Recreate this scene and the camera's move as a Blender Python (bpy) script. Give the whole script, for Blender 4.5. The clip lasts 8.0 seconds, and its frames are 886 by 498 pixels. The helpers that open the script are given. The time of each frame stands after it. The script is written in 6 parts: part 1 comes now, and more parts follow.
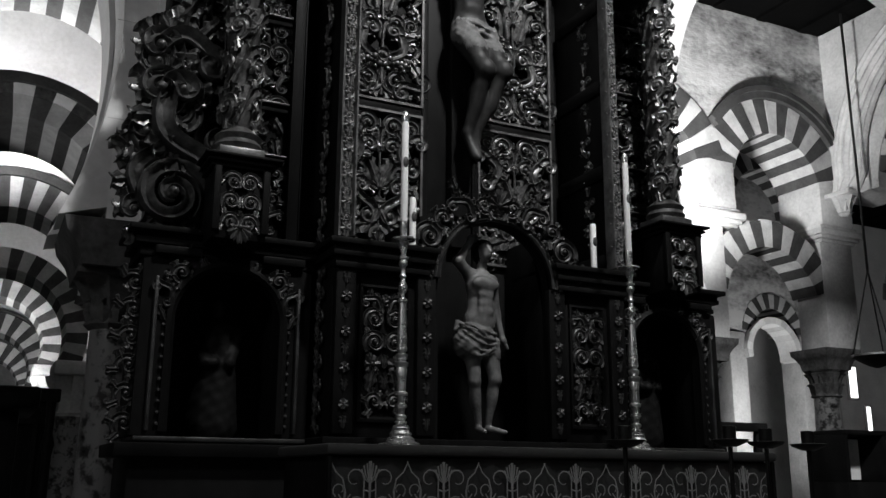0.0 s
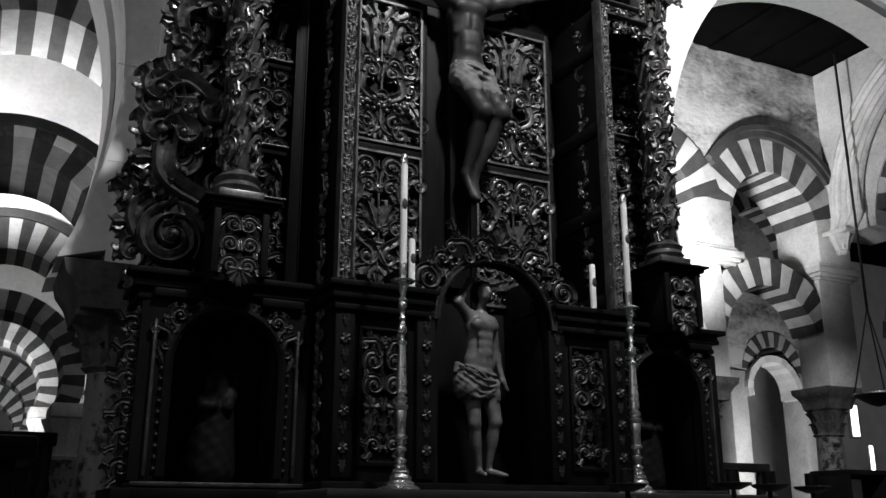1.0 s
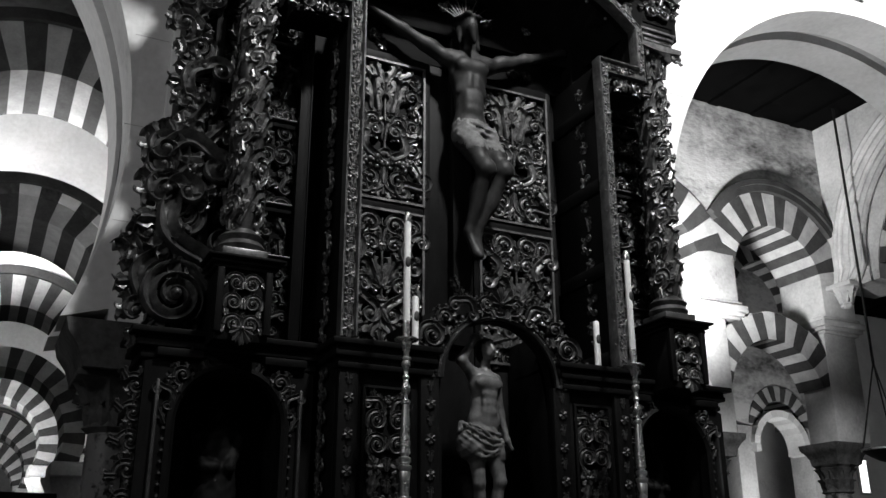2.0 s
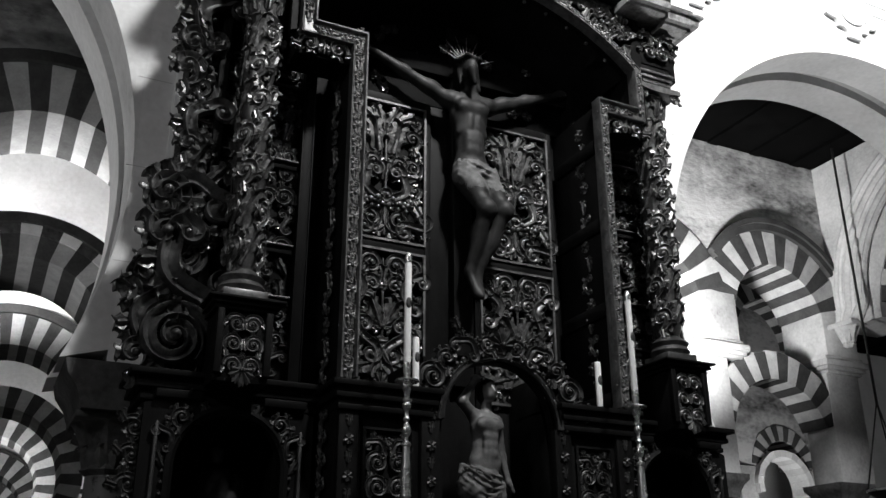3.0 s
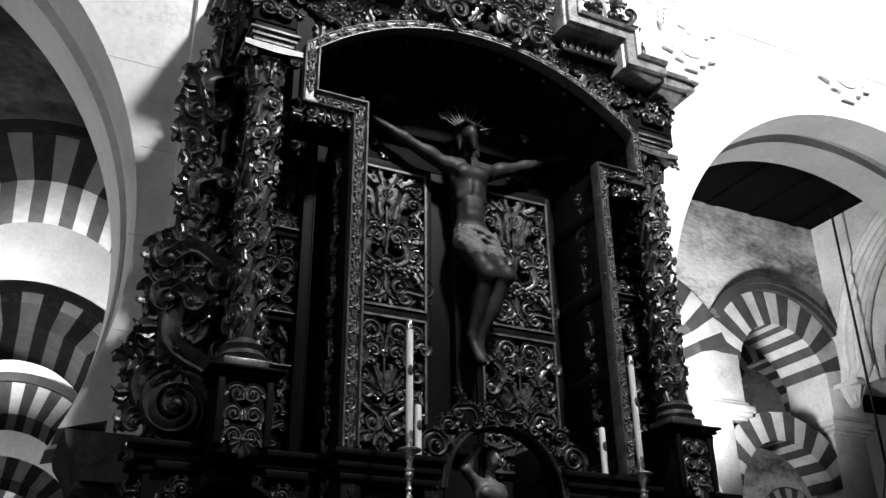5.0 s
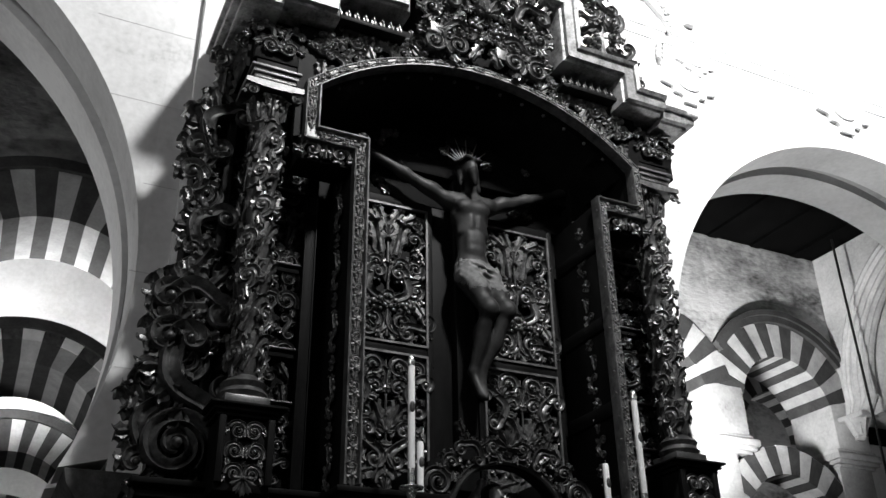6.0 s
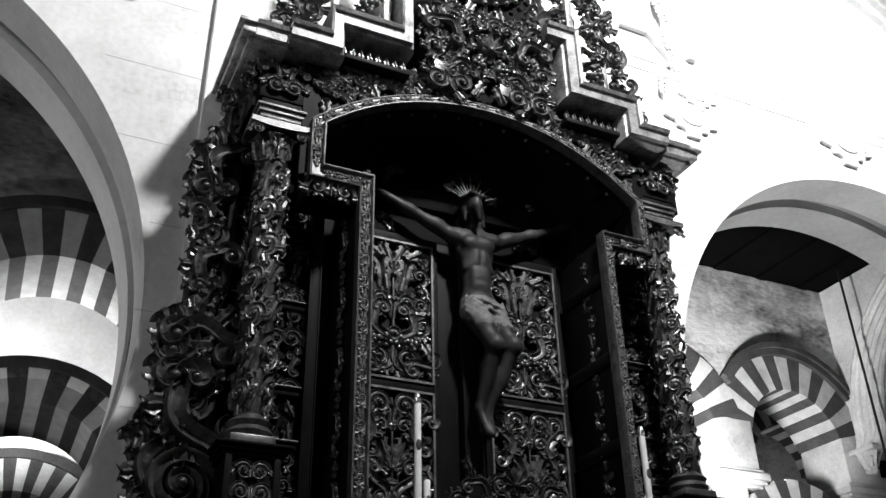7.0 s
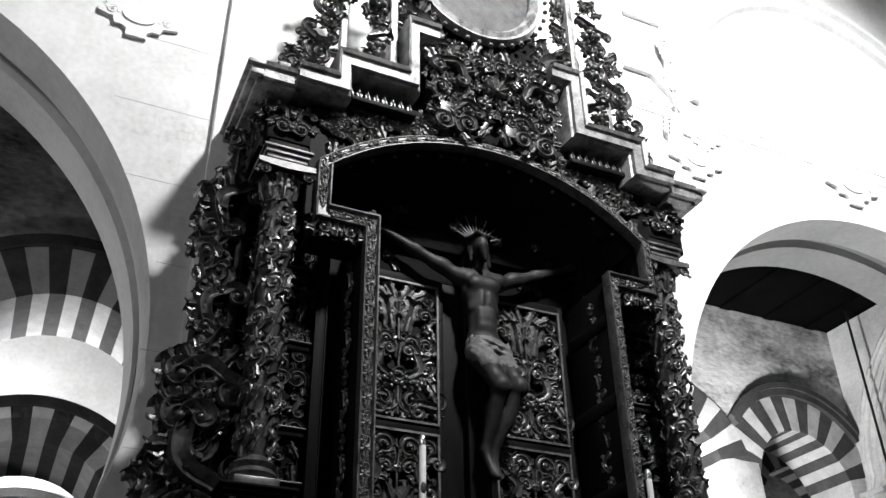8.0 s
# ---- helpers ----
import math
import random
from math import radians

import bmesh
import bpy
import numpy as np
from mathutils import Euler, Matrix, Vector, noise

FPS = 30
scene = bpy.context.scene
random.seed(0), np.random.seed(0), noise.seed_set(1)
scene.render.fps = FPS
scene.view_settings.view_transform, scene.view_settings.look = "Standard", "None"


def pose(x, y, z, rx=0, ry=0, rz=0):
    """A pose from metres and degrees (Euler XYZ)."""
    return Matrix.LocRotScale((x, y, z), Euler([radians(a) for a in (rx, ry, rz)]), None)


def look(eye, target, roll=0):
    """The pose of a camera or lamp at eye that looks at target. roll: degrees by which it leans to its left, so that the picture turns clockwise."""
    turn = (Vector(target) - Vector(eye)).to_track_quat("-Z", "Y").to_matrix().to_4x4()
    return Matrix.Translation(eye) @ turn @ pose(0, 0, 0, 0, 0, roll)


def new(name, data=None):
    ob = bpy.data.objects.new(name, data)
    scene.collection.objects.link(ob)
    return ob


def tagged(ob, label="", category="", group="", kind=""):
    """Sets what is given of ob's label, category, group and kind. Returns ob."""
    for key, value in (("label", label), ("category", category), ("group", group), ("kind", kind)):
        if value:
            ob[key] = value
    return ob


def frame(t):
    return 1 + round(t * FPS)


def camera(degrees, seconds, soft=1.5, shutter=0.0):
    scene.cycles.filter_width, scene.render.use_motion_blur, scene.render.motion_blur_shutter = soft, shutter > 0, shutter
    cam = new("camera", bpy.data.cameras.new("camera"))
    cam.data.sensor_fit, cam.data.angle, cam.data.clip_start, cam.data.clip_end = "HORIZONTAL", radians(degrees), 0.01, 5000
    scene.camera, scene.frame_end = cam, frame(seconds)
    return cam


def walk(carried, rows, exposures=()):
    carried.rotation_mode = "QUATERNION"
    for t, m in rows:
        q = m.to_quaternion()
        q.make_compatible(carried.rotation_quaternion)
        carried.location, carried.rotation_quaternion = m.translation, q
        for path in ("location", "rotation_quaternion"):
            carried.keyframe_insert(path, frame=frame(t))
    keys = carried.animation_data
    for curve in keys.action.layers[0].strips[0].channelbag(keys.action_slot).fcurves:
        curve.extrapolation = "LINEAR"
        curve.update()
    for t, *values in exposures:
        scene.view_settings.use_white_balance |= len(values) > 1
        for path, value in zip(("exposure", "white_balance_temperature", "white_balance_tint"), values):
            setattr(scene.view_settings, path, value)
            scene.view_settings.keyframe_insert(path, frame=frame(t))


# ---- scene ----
cam = camera(51.21, 8.0)
# seconds, eye x y z, yaw, pitch, roll
ROWS = [
    (0, -2.6879, -4.8804, 1.4588, -26.194, 13.842, 0.335),
    (0.5, -2.6950, -4.8820, 1.4663, -26.272, 14.937, 0.252),
    (1, -2.6927, -4.8789, 1.4751, -26.291, 16.237, 0.060),
    (1.5, -2.6910, -4.8816, 1.4847, -26.205, 17.946, -0.120),
    (2, -2.6981, -4.8811, 1.4999, -26.121, 19.543, -0.100),
    (3.5, -2.7003, -4.8853, 1.5234, -26.077, 22.821, -0.177),
    (4, -2.6990, -4.8889, 1.5313, -26.030, 23.756, -0.362),
    (4.5, -2.7016, -4.8909, 1.5363, -26.064, 24.698, -0.550),
    (6, -2.7043, -4.8986, 1.5574, -25.956, 27.710, -0.932),
    (6.5, -2.7045, -4.9053, 1.5633, -25.877, 28.680, -1.289),
    (7, -2.7080, -4.9092, 1.5709, -25.627, 29.799, -1.239),
    (7.5, -2.7122, -4.9139, 1.5777, -25.425, 30.995, -1.033),
    (8, -2.7109, -4.9200, 1.5835, -25.257, 32.151, -0.916),
]


def aimed(x, y, z, yaw, pitch, roll):
    a, p = radians(yaw), radians(pitch)
    way = Vector((-math.sin(a) * math.cos(p), math.cos(a) * math.cos(p), math.sin(p)))
    return look((x, y, z), Vector((x, y, z)) + way, roll)


walk(cam, [(t, aimed(*row)) for t, *row in ROWS])

# ---- light ----
world = bpy.data.worlds.new("world")
scene.world = world
world.use_nodes = True
world.node_tree.nodes["Background"].inputs["Color"].default_value = (1, 1, 1, 1)
world.node_tree.nodes["Background"].inputs["Strength"].default_value = 0.02


def spot(name, eye, target, power, degrees, blend=0.6, radius=0.15):
    data = bpy.data.lights.new(name, "SPOT")
    data.energy, data.spot_size, data.spot_blend, data.shadow_soft_size = power, radians(degrees), blend, radius
    ob = new(name, data)
    ob.matrix_world = look(eye, target)
    return ob


def glow_area(name, eye, target, power, sx, sy):
    data = bpy.data.lights.new(name, "AREA")
    data.shape, data.size, data.size_y, data.energy = "RECTANGLE", sx, sy, power
    ob = new(name, data)
    ob.matrix_world = look(eye, target)
    return ob


# high window behind the visitor, throwing light on the upper wall
spot("window_light", (0.5, -5.5, 11.3), (0.9, 0.7, 8.6), 7600, 100, 1.0, 0.42)
# unseen fill lamp, added to brighten the left wing and wall
glow_area("fill_left", (-8.0, -5.5, 7.0), (-1.8, 0.4, 4.4), 100, 1.6, 1.2)
# extra unseen spot that whitens the wall over the right arch
spot("window_light_side", (5.5, -4.5, 10.8), (5.0, 0.7, 7.8), 2600, 70, 1.0, 0.28)
# unseen spots, mostly pointed upward, added to brighten the aisles beyond the two arches
spot("fill_spot_aisle_near", (-4.6, 2.7, 2.4), (-3.6, 2.7, 7.0), 170, 150, 0.7, 0.2)
spot("fill_spot_aisle_left", (-3.6, 6.3, 4.9), (-3.3, 6.9, 8.0), 800, 165, 0.5, 0.2)
spot("fill_spot_aisle_far", (-2.9, 11.0, 2.6), (-2.7, 15.0, 4.8), 420, 120, 0.8, 0.2)
spot("fill_spot_aisle_end", (-2.8, 16.5, 2.4), (-2.7, 20.0, 4.4), 140, 120, 0.8, 0.3)
spot("fill_spot_room", (4.5, 3.7, 4.4), (6.0, 5.2, 5.9), 2100, 90, 0.9, 0.25)
spot("fill_spot_room_near", (5.1, 1.25, 1.0), (5.1, 1.35, 8.0), 620, 105, 0.9, 0.25)
spot("fill_spot_room_far", (10.5, 7.0, 1.6), (11.6, 10.5, 4.5), 420, 120, 0.8, 0.3)


# ---- materials ----
def surface(name, dark, light, scale, rough, metal=0.0, bump=0.3, fine=60.0, depth=0.01, stain=None, spec=0.5, streak=1.0, band=(0.45, 0.85)):
    """A mottled surface: two tones, mixed by a coarse and a fine noise, with fine relief."""
    m = bpy.data.materials.new(name)
    m.use_nodes = True
    nt = m.node_tree
    bsdf = nt.nodes["Principled BSDF"]
    co = nt.nodes.new("ShaderNodeTexCoord")
    mp = nt.nodes.new("ShaderNodeMapping")
    mp.inputs["Scale"].default_value = (1, 1, streak)
    nt.links.new(co.outputs["Object"], mp.inputs["Vector"])
    big = nt.nodes.new("ShaderNodeTexNoise")
    big.inputs["Scale"].default_value, big.inputs["Detail"].default_value = scale, 8
    big.inputs["Roughness"].default_value = 0.65
    small = nt.nodes.new("ShaderNodeTexNoise")
    small.inputs["Scale"].default_value, small.inputs["Detail"].default_value = fine, 4
    for n in (big, small):
        nt.links.new(mp.outputs["Vector"], n.inputs["Vector"])
    add = nt.nodes.new("ShaderNodeMath")
    add.operation = "MULTIPLY_ADD"
    add.inputs[1].default_value = 0.3
    nt.links.new(small.outputs["Fac"], add.inputs[0])
    nt.links.new(big.outputs["Fac"], add.inputs[2])
    ramp = nt.nodes.new("ShaderNodeValToRGB")
    ramp.color_ramp.elements[0].position, ramp.color_ramp.elements[1].position = band
    ramp.color_ramp.elements[0].color = (dark, dark, dark, 1)
    ramp.color_ramp.elements[1].color = (light, light, light, 1)
    if stain is not None:
        e = ramp.color_ramp.elements.new(band[0] - 0.06)
        e.color = (stain, stain, stain, 1)
    nt.links.new(add.outputs[0], ramp.inputs["Fac"])
    info = nt.nodes.new("ShaderNodeObjectInfo")
    vary = nt.nodes.new("ShaderNodeMapRange")
    vary.inputs["To Min"].default_value, vary.inputs["To Max"].default_value = 0.82, 1.15
    nt.links.new(info.outputs["Random"], vary.inputs["Value"])
    mul = nt.nodes.new("ShaderNodeVectorMath")
    mul.operation = "SCALE"
    nt.links.new(ramp.outputs["Color"], mul.inputs[0])
    nt.links.new(vary.outputs["Result"], mul.inputs["Scale"])
    nt.links.new(mul.outputs["Vector"], bsdf.inputs["Base Color"])
    rr = nt.nodes.new("ShaderNodeMapRange")
    rr.inputs["To Min"].default_value, rr.inputs["To Max"].default_value = max(0.03, rough - 0.12), min(1, rough + 0.15)
    nt.links.new(big.outputs["Fac"], rr.inputs["Value"])
    nt.links.new(rr.outputs["Result"], bsdf.inputs["Roughness"])
    bsdf.inputs["Metallic"].default_value = metal
    bsdf.inputs["Specular IOR Level"].default_value = spec
    bp = nt.nodes.new("ShaderNodeBump")
    bp.inputs["Strength"].default_value, bp.inputs["Distance"].default_value = bump, depth
    nt.links.new(add.outputs[0], bp.inputs["Height"])
    nt.links.new(bp.outputs["Normal"], bsdf.inputs["Normal"])
    return m


GILT = surface("carved_gilt", 0.035, 0.14, 9, 0.34, 0.6, 0.22, 90, 0.005, 0.022)
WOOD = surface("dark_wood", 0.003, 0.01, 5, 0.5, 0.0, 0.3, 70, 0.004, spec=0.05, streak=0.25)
TRIM = surface("gilt_moulding", 0.045, 0.165, 14, 0.42, 0.6, 0.35, 110, 0.004, 0.03)
# darker copy of carved_gilt; puts the lower tier's shade into its colour
DIMGILT = surface("shaded_gilt", 0.012, 0.06, 9, 0.42, 0.4, 0.25, 90, 0.005, 0.01)
PALE = surface("worn_pale_gilt", 0.09, 0.34, 9, 0.45, 0.2, 0.5, 60, 0.005, 0.03, band=(0.5, 0.75))
PLASTER = surface("plaster", 0.56, 0.78, 0.8, 0.85, 0.0, 0.3, 20, 0.012, 0.46, 0.2, band=(0.48, 0.78))
STONE = surface("limewashed_stone", 0.3, 0.58, 1.3, 0.85, 0.0, 0.5, 22, 0.02, 0.2, 0.2)
ROUGHWALL = surface("old_rubble_wall", 0.14, 0.5, 0.9, 0.9, 0.0, 0.8, 9, 0.04, 0.06, 0.1, 1.7, (0.5, 0.74))
VDARK = surface("brick_voussoir", 0.03, 0.07, 4, 0.85, 0.0, 0.5, 40, 0.01, 0.02, 0.2)
VLIGHT = surface("stone_voussoir", 0.3, 0.5, 4, 0.85, 0.0, 0.5, 40, 0.01, 0.22, 0.2)
# dark stone; on the great pier its tone stands in for shade
DARKSTONE = surface("dark_and_shaded_stone", 0.03, 0.11, 6, 0.9, 0.0, 0.7, 26, 0.02, 0.02, 0.1)
MARBLE = surface("veined_marble", 0.02, 0.17, 8, 0.3, 0.0, 0.1, 30, 0.003, 0.015, band=(0.56, 0.66))
BRASS = surface("silvered_brass", 0.8, 0.97, 12, 0.27, 0.97, 0.1, 90, 0.002)
WAX = surface("wax", 0.75, 0.85, 6, 0.5, 0.0, 0.1, 60, 0.002)
SKIN = surface("painted_wood_flesh", 0.05, 0.2, 9, 0.4, 0.0, 0.15, 70, 0.003, 0.14)
LINEN = surface("painted_wood_cloth", 0.05, 0.17, 10, 0.6, 0.0, 0.2, 60, 0.003, 0.17, spec=0.25)
AGED = surface("darkened_painted_wood", 0.006, 0.035, 5, 0.5, 0.0, 0.2, 50, 0.004, 0.02, spec=0.2)
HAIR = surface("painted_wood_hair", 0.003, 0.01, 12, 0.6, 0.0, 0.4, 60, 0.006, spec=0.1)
IRON = surface("black_iron", 0.008, 0.02, 10, 0.5, 0.6, 0.2, 80, 0.002)
CLOTH = surface("dark_altar_cloth", 0.012, 0.022, 6, 0.8, 0.0, 0.3, 120, 0.002)
BROCADE = surface("brocade_thread", 0.13, 0.24, 20, 0.6, 0.0, 0.3, 150, 0.002)
FLOORM = surface("stone_floor", 0.1, 0.22, 1.5, 0.4, 0.0, 0.2, 20, 0.004)
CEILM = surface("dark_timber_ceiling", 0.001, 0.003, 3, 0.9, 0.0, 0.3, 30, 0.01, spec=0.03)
PICTURE = surface("oil_painting", 0.02, 0.12, 3, 0.6, 0.0, 0.1, 60, 0.001, 0.03, spec=0.2)
EMBLEM = surface("wax_emblem", 0.02, 0.06, 20, 0.5, 0.0, 0.3, 80, 0.002)


# ---- building helpers ----
def mesh_of(name, bm, smooth=True):
    me = bpy.data.meshes.new(name)
    bmesh.ops.recalc_face_normals(bm, faces=bm.faces)
    bm.to_mesh(me)
    bm.free()
    if smooth:
        me.shade_smooth()
        me.set_sharp_from_angle(angle=radians(38))
    return me


def part(name, bm, material, parent, label="", smooth=True):
    me = mesh_of(name, bm, smooth)
    me.materials.append(material)
    ob = new(name, me)
    ob.parent = parent
    if label:
        tagged(ob, label)
    return ob


def piece(name, me, parent, m):
    ob = new(name, me)
    ob.parent = parent
    ob.matrix_basis = m
    return ob


def thing(name, label, category, at=(0, 0, 0), group="", kind=""):
    ob = new(name)
    ob.location = at
    ob.empty_display_size = 0.1
    return tagged(ob, label, category, group, kind)


def box(bm, x0, x1, y0, y1, z0, z1, bevel=0.0):
    r = bmesh.ops.create_cube(bm, size=1)
    vs = r["verts"]
    bmesh.ops.scale(bm, vec=(x1 - x0, y1 - y0, z1 - z0), verts=vs)
    bmesh.ops.translate(bm, vec=((x0 + x1) / 2, (y0 + y1) / 2, (z0 + z1) / 2), verts=vs)
    if bevel:
        es = {e for v in vs for e in v.link_edges}
        bmesh.ops.bevel(bm, geom=list(es), offset=bevel, segments=2, affect="EDGES", profile=0.5)
    return vs


def lathe(bm, profile, seg=20, at=(0, 0), flute=0.0, flutes=0):
    """Turned solid from (radius, z) pairs about the vertical through at."""
    rings = []
    for r, z in profile:
        ring = []
        for k in range(seg):
            a = 2 * math.pi * k / seg
            q = r * (1 + flute * math.cos(flutes * a)) if flutes else r
            ring.append(bm.verts.new((at[0] + q * math.cos(a), at[1] + q * math.sin(a), z)))
        rings.append(ring)
    for a, b in zip(rings, rings[1:]):
        for k in range(seg):
            bm.faces.new((a[k], a[(k + 1) % seg], b[(k + 1) % seg], b[k]))
    bm.faces.new(rings[0][::-1])
    bm.faces.new(rings[-1])


def tube(bm, points, radii, seg=8, flat=1.0, normal=(0, -1, 0)):
    """A tapering bar of oval section along points; flat scales it along normal."""
    pts = [Vector(p) for p in points]
    n = Vector(normal).normalized()
    rings = []
    for i, p in enumerate(pts):
        t = (pts[min(i + 1, len(pts) - 1)] - pts[max(i - 1, 0)]).normalized()
        s = t.cross(n)
        s = s.normalized() if s.length > 1e-4 else Vector((1, 0, 0))
        u = s.cross(t)
        r = radii[i] if hasattr(radii, "__len__") else radii
        rings.append([bm.verts.new(p + s * r * math.cos(2 * math.pi * k / seg) + u * r * flat * math.sin(2 * math.pi * k / seg)) for k in range(seg)])
    for a, b in zip(rings, rings[1:]):
        for k in range(seg):
            bm.faces.new((a[k], a[(k + 1) % seg], b[(k + 1) % seg], b[k]))
    bm.faces.new(rings[0][::-1])
    bm.faces.new(rings[-1])


def sweep(bm, path, profile, closed=False, up=(0, -1, 0)):
    """A moulding: profile of (outward, forward) pairs carried along a path in the x-z plane, mitred. Outward is to the path's left."""
    P = [Vector(p) for p in path]
    n = len(P)
    rings = []
    f = Vector(up)
    for i, p in enumerate(P):
        a = P[(i - 1) % n] if closed or i else None
        b = P[(i + 1) % n] if closed or i < n - 1 else None
        d1 = (p - a).normalized() if a is not None else None
        d2 = (b - p).normalized() if b is not None else None
        d1 = d1 if d1 is not None else d2
        d2 = d2 if d2 is not None else d1
        n1, n2 = f.cross(d1), f.cross(d2)
        m = (n1 + n2).normalized()
        m = m / max(0.3, m.dot(n1))
        rings.append([bm.verts.new(p + m * o + f * h) for o, h in profile])
    k = len(profile)
    last = n if closed else n - 1
    for i in range(last):
        a, b = rings[i], rings[(i + 1) % n]
        for j in range(k):
            bm.faces.new((a[j], a[(j + 1) % k], b[(j + 1) % k], b[j]))
    if not closed:
        bm.faces.new(rings[0][::-1])
        bm.faces.new(rings[-1])


def prism(bm, outline, y0, y1):
    """A plate with an outline of (x, z), from y0 to y1."""
    a = [bm.verts.new((x, y0, z)) for x, z in outline]
    b = [bm.verts.new((x, y1, z)) for x, z in outline]
    n = len(a)
    bm.faces.new(a)
    bm.faces.new(b[::-1])
    for k in range(n):
        bm.faces.new((a[k], b[k], b[(k + 1) % n], a[(k + 1) % n]))


def holed(bm, outer, inner, y0, y1):
    """A plate between two outlines of equal length."""
    n = len(outer)
    v = [[bm.verts.new((x, y, z)) for x, z in o] for o in (outer, inner) for y in (y0, y1)]
    of, ob_, inf, inb = v
    for k in range(n):
        j = (k + 1) % n
        bm.faces.new((of[k], of[j], inf[j], inf[k]))
        bm.faces.new((ob_[j], ob_[k], inb[k], inb[j]))
        bm.faces.new((of[j], of[k], ob_[k], ob_[j]))
        bm.faces.new((inf[k], inf[j], inb[j], inb[k]))


# ---- carved ornament, each about one unit across, in the x-z plane, proud towards -y ----
def spiral_points(turns, r0, r1, n=34, start=0.0, cx=0.0, cz=0.0, hand=1):
    out = []
    for i in range(n):
        u = i / (n - 1)
        r = r0 + (r1 - r0) * u ** 0.8
        a = start + hand * 2 * math.pi * turns * u
        out.append((cx + r * math.cos(a), -0.05 - 0.10 * u, cz + r * math.sin(a)))
    return out


def bead(bm, x, y, z, r, sub=2):
    res = bmesh.ops.create_icosphere(bm, subdivisions=sub, radius=r)
    bmesh.ops.translate(bm, vec=(x, y, z), verts=res["verts"])


def ribbon(bm, points, widths, normal=(0, -1, 0)):
    """A carved scroll band: raised lips along both edges and a hollow between them."""
    section = ((-1, 0.0), (-1.0, 0.5), (-0.78, 0.85), (-0.5, 0.5), (0, 0.3), (0.5, 0.5), (0.78, 0.85), (1.0, 0.5), (1, 0.0))
    pts = [Vector(p) for p in points]
    n = Vector(normal)
    rings = []
    for i, p in enumerate(pts):
        t = (pts[min(i + 1, len(pts) - 1)] - pts[max(i - 1, 0)]).normalized()
        side = t.cross(n).normalized()
        rings.append([bm.verts.new(p + side * widths[i] * a + n * widths[i] * 1.25 * h) for a, h in section])
    k = len(section)
    for a, b in zip(rings, rings[1:]):
        for j in range(k):
            bm.faces.new((a[j], a[(j + 1) % k], b[(j + 1) % k], b[j]))
    bm.faces.new(rings[0][::-1])
    bm.faces.new(rings[-1])


def leaf_into(bm, m, length=1.0, width=0.5, curl=0.35, lobes=4, nu=16, nv=8):
    """An acanthus leaf growing along +z from the origin of m: deep lobes, a grooved midrib, the tip rolling forward (-y)."""
    front, back = [], []
    for i in range(nu + 1):
        u = i / nu
        saw = (u * lobes) % 1.0
        lobe = 0.55 + 0.6 * (1 - saw) ** 0.8 * min(1, saw * 6 + 0.25)
        w = width * 0.5 * (math.sin(math.pi * (0.14 + 0.84 * u)) ** 0.6) * lobe
        tip = max(0.0, (u - 0.5) / 0.5)
        a = tip * 2.5
        z = length * 0.56 * u / 0.5 if u <= 0.5 else length * (0.56 + curl * 0.62 * math.sin(a))
        y = -0.14 * length * math.sin(math.pi * min(u, 0.5)) - (curl * 0.26 * length * (1 - math.cos(a)) if tip else 0)
        rf, rb = [], []
        for j in range(nv + 1):
            v = -1 + 2 * j / nv
            ridge = 0.05 * length * math.cos(3 * math.pi * v) * (0.5 + lobe * 0.4) - 0.22 * width * v * v + 0.03 * length * (1 - saw)
            drop = -0.10 * length * abs(v) * lobe
            rf.append(bm.verts.new(m @ Vector((w * v, y - ridge, z - drop * 0.8))))
            rb.append(bm.verts.new(m @ Vector((w * v * 0.96, y - ridge * 0.5 + 0.06 * length, z - drop * 0.8))))
        front.append(rf)
        back.append(rb)
    for i in range(nu):
        for j in range(nv):
            bm.faces.new((front[i][j], front[i][j + 1], front[i + 1][j + 1], front[i + 1][j]))
            bm.faces.new((back[i][j + 1], back[i][j], back[i + 1][j], back[i + 1][j + 1]))
        for j in (0, nv):
            bm.faces.new((front[i][j], front[i + 1][j], back[i + 1][j], back[i][j]))
    for i in (0, nu):
        for j in range(nv):
            bm.faces.new((front[i][j], front[i][j + 1], back[i][j + 1], back[i][j]))


ID = Matrix.Identity(4)


def orn_volute():
    bm = bmesh.new()
    pts = spiral_points(1.9, 0.5, 0.06, 40)
    ribbon(bm, pts, [0.125 - 0.075 * i / 39 for i in range(40)])
    bead(bm, 0, -0.2, 0, 0.075)
    leaf_into(bm, Matrix.Translation((0.46, -0.05, -0.02)) @ Matrix.Rotation(radians(150), 4, "Y"), 0.55, 0.42, 0.3, 3, 12, 6)
    leaf_into(bm, Matrix.Translation((-0.3, -0.06, 0.36)) @ Matrix.Rotation(radians(-50), 4, "Y"), 0.4, 0.36, 0.34, 3, 12, 6)
    return bm


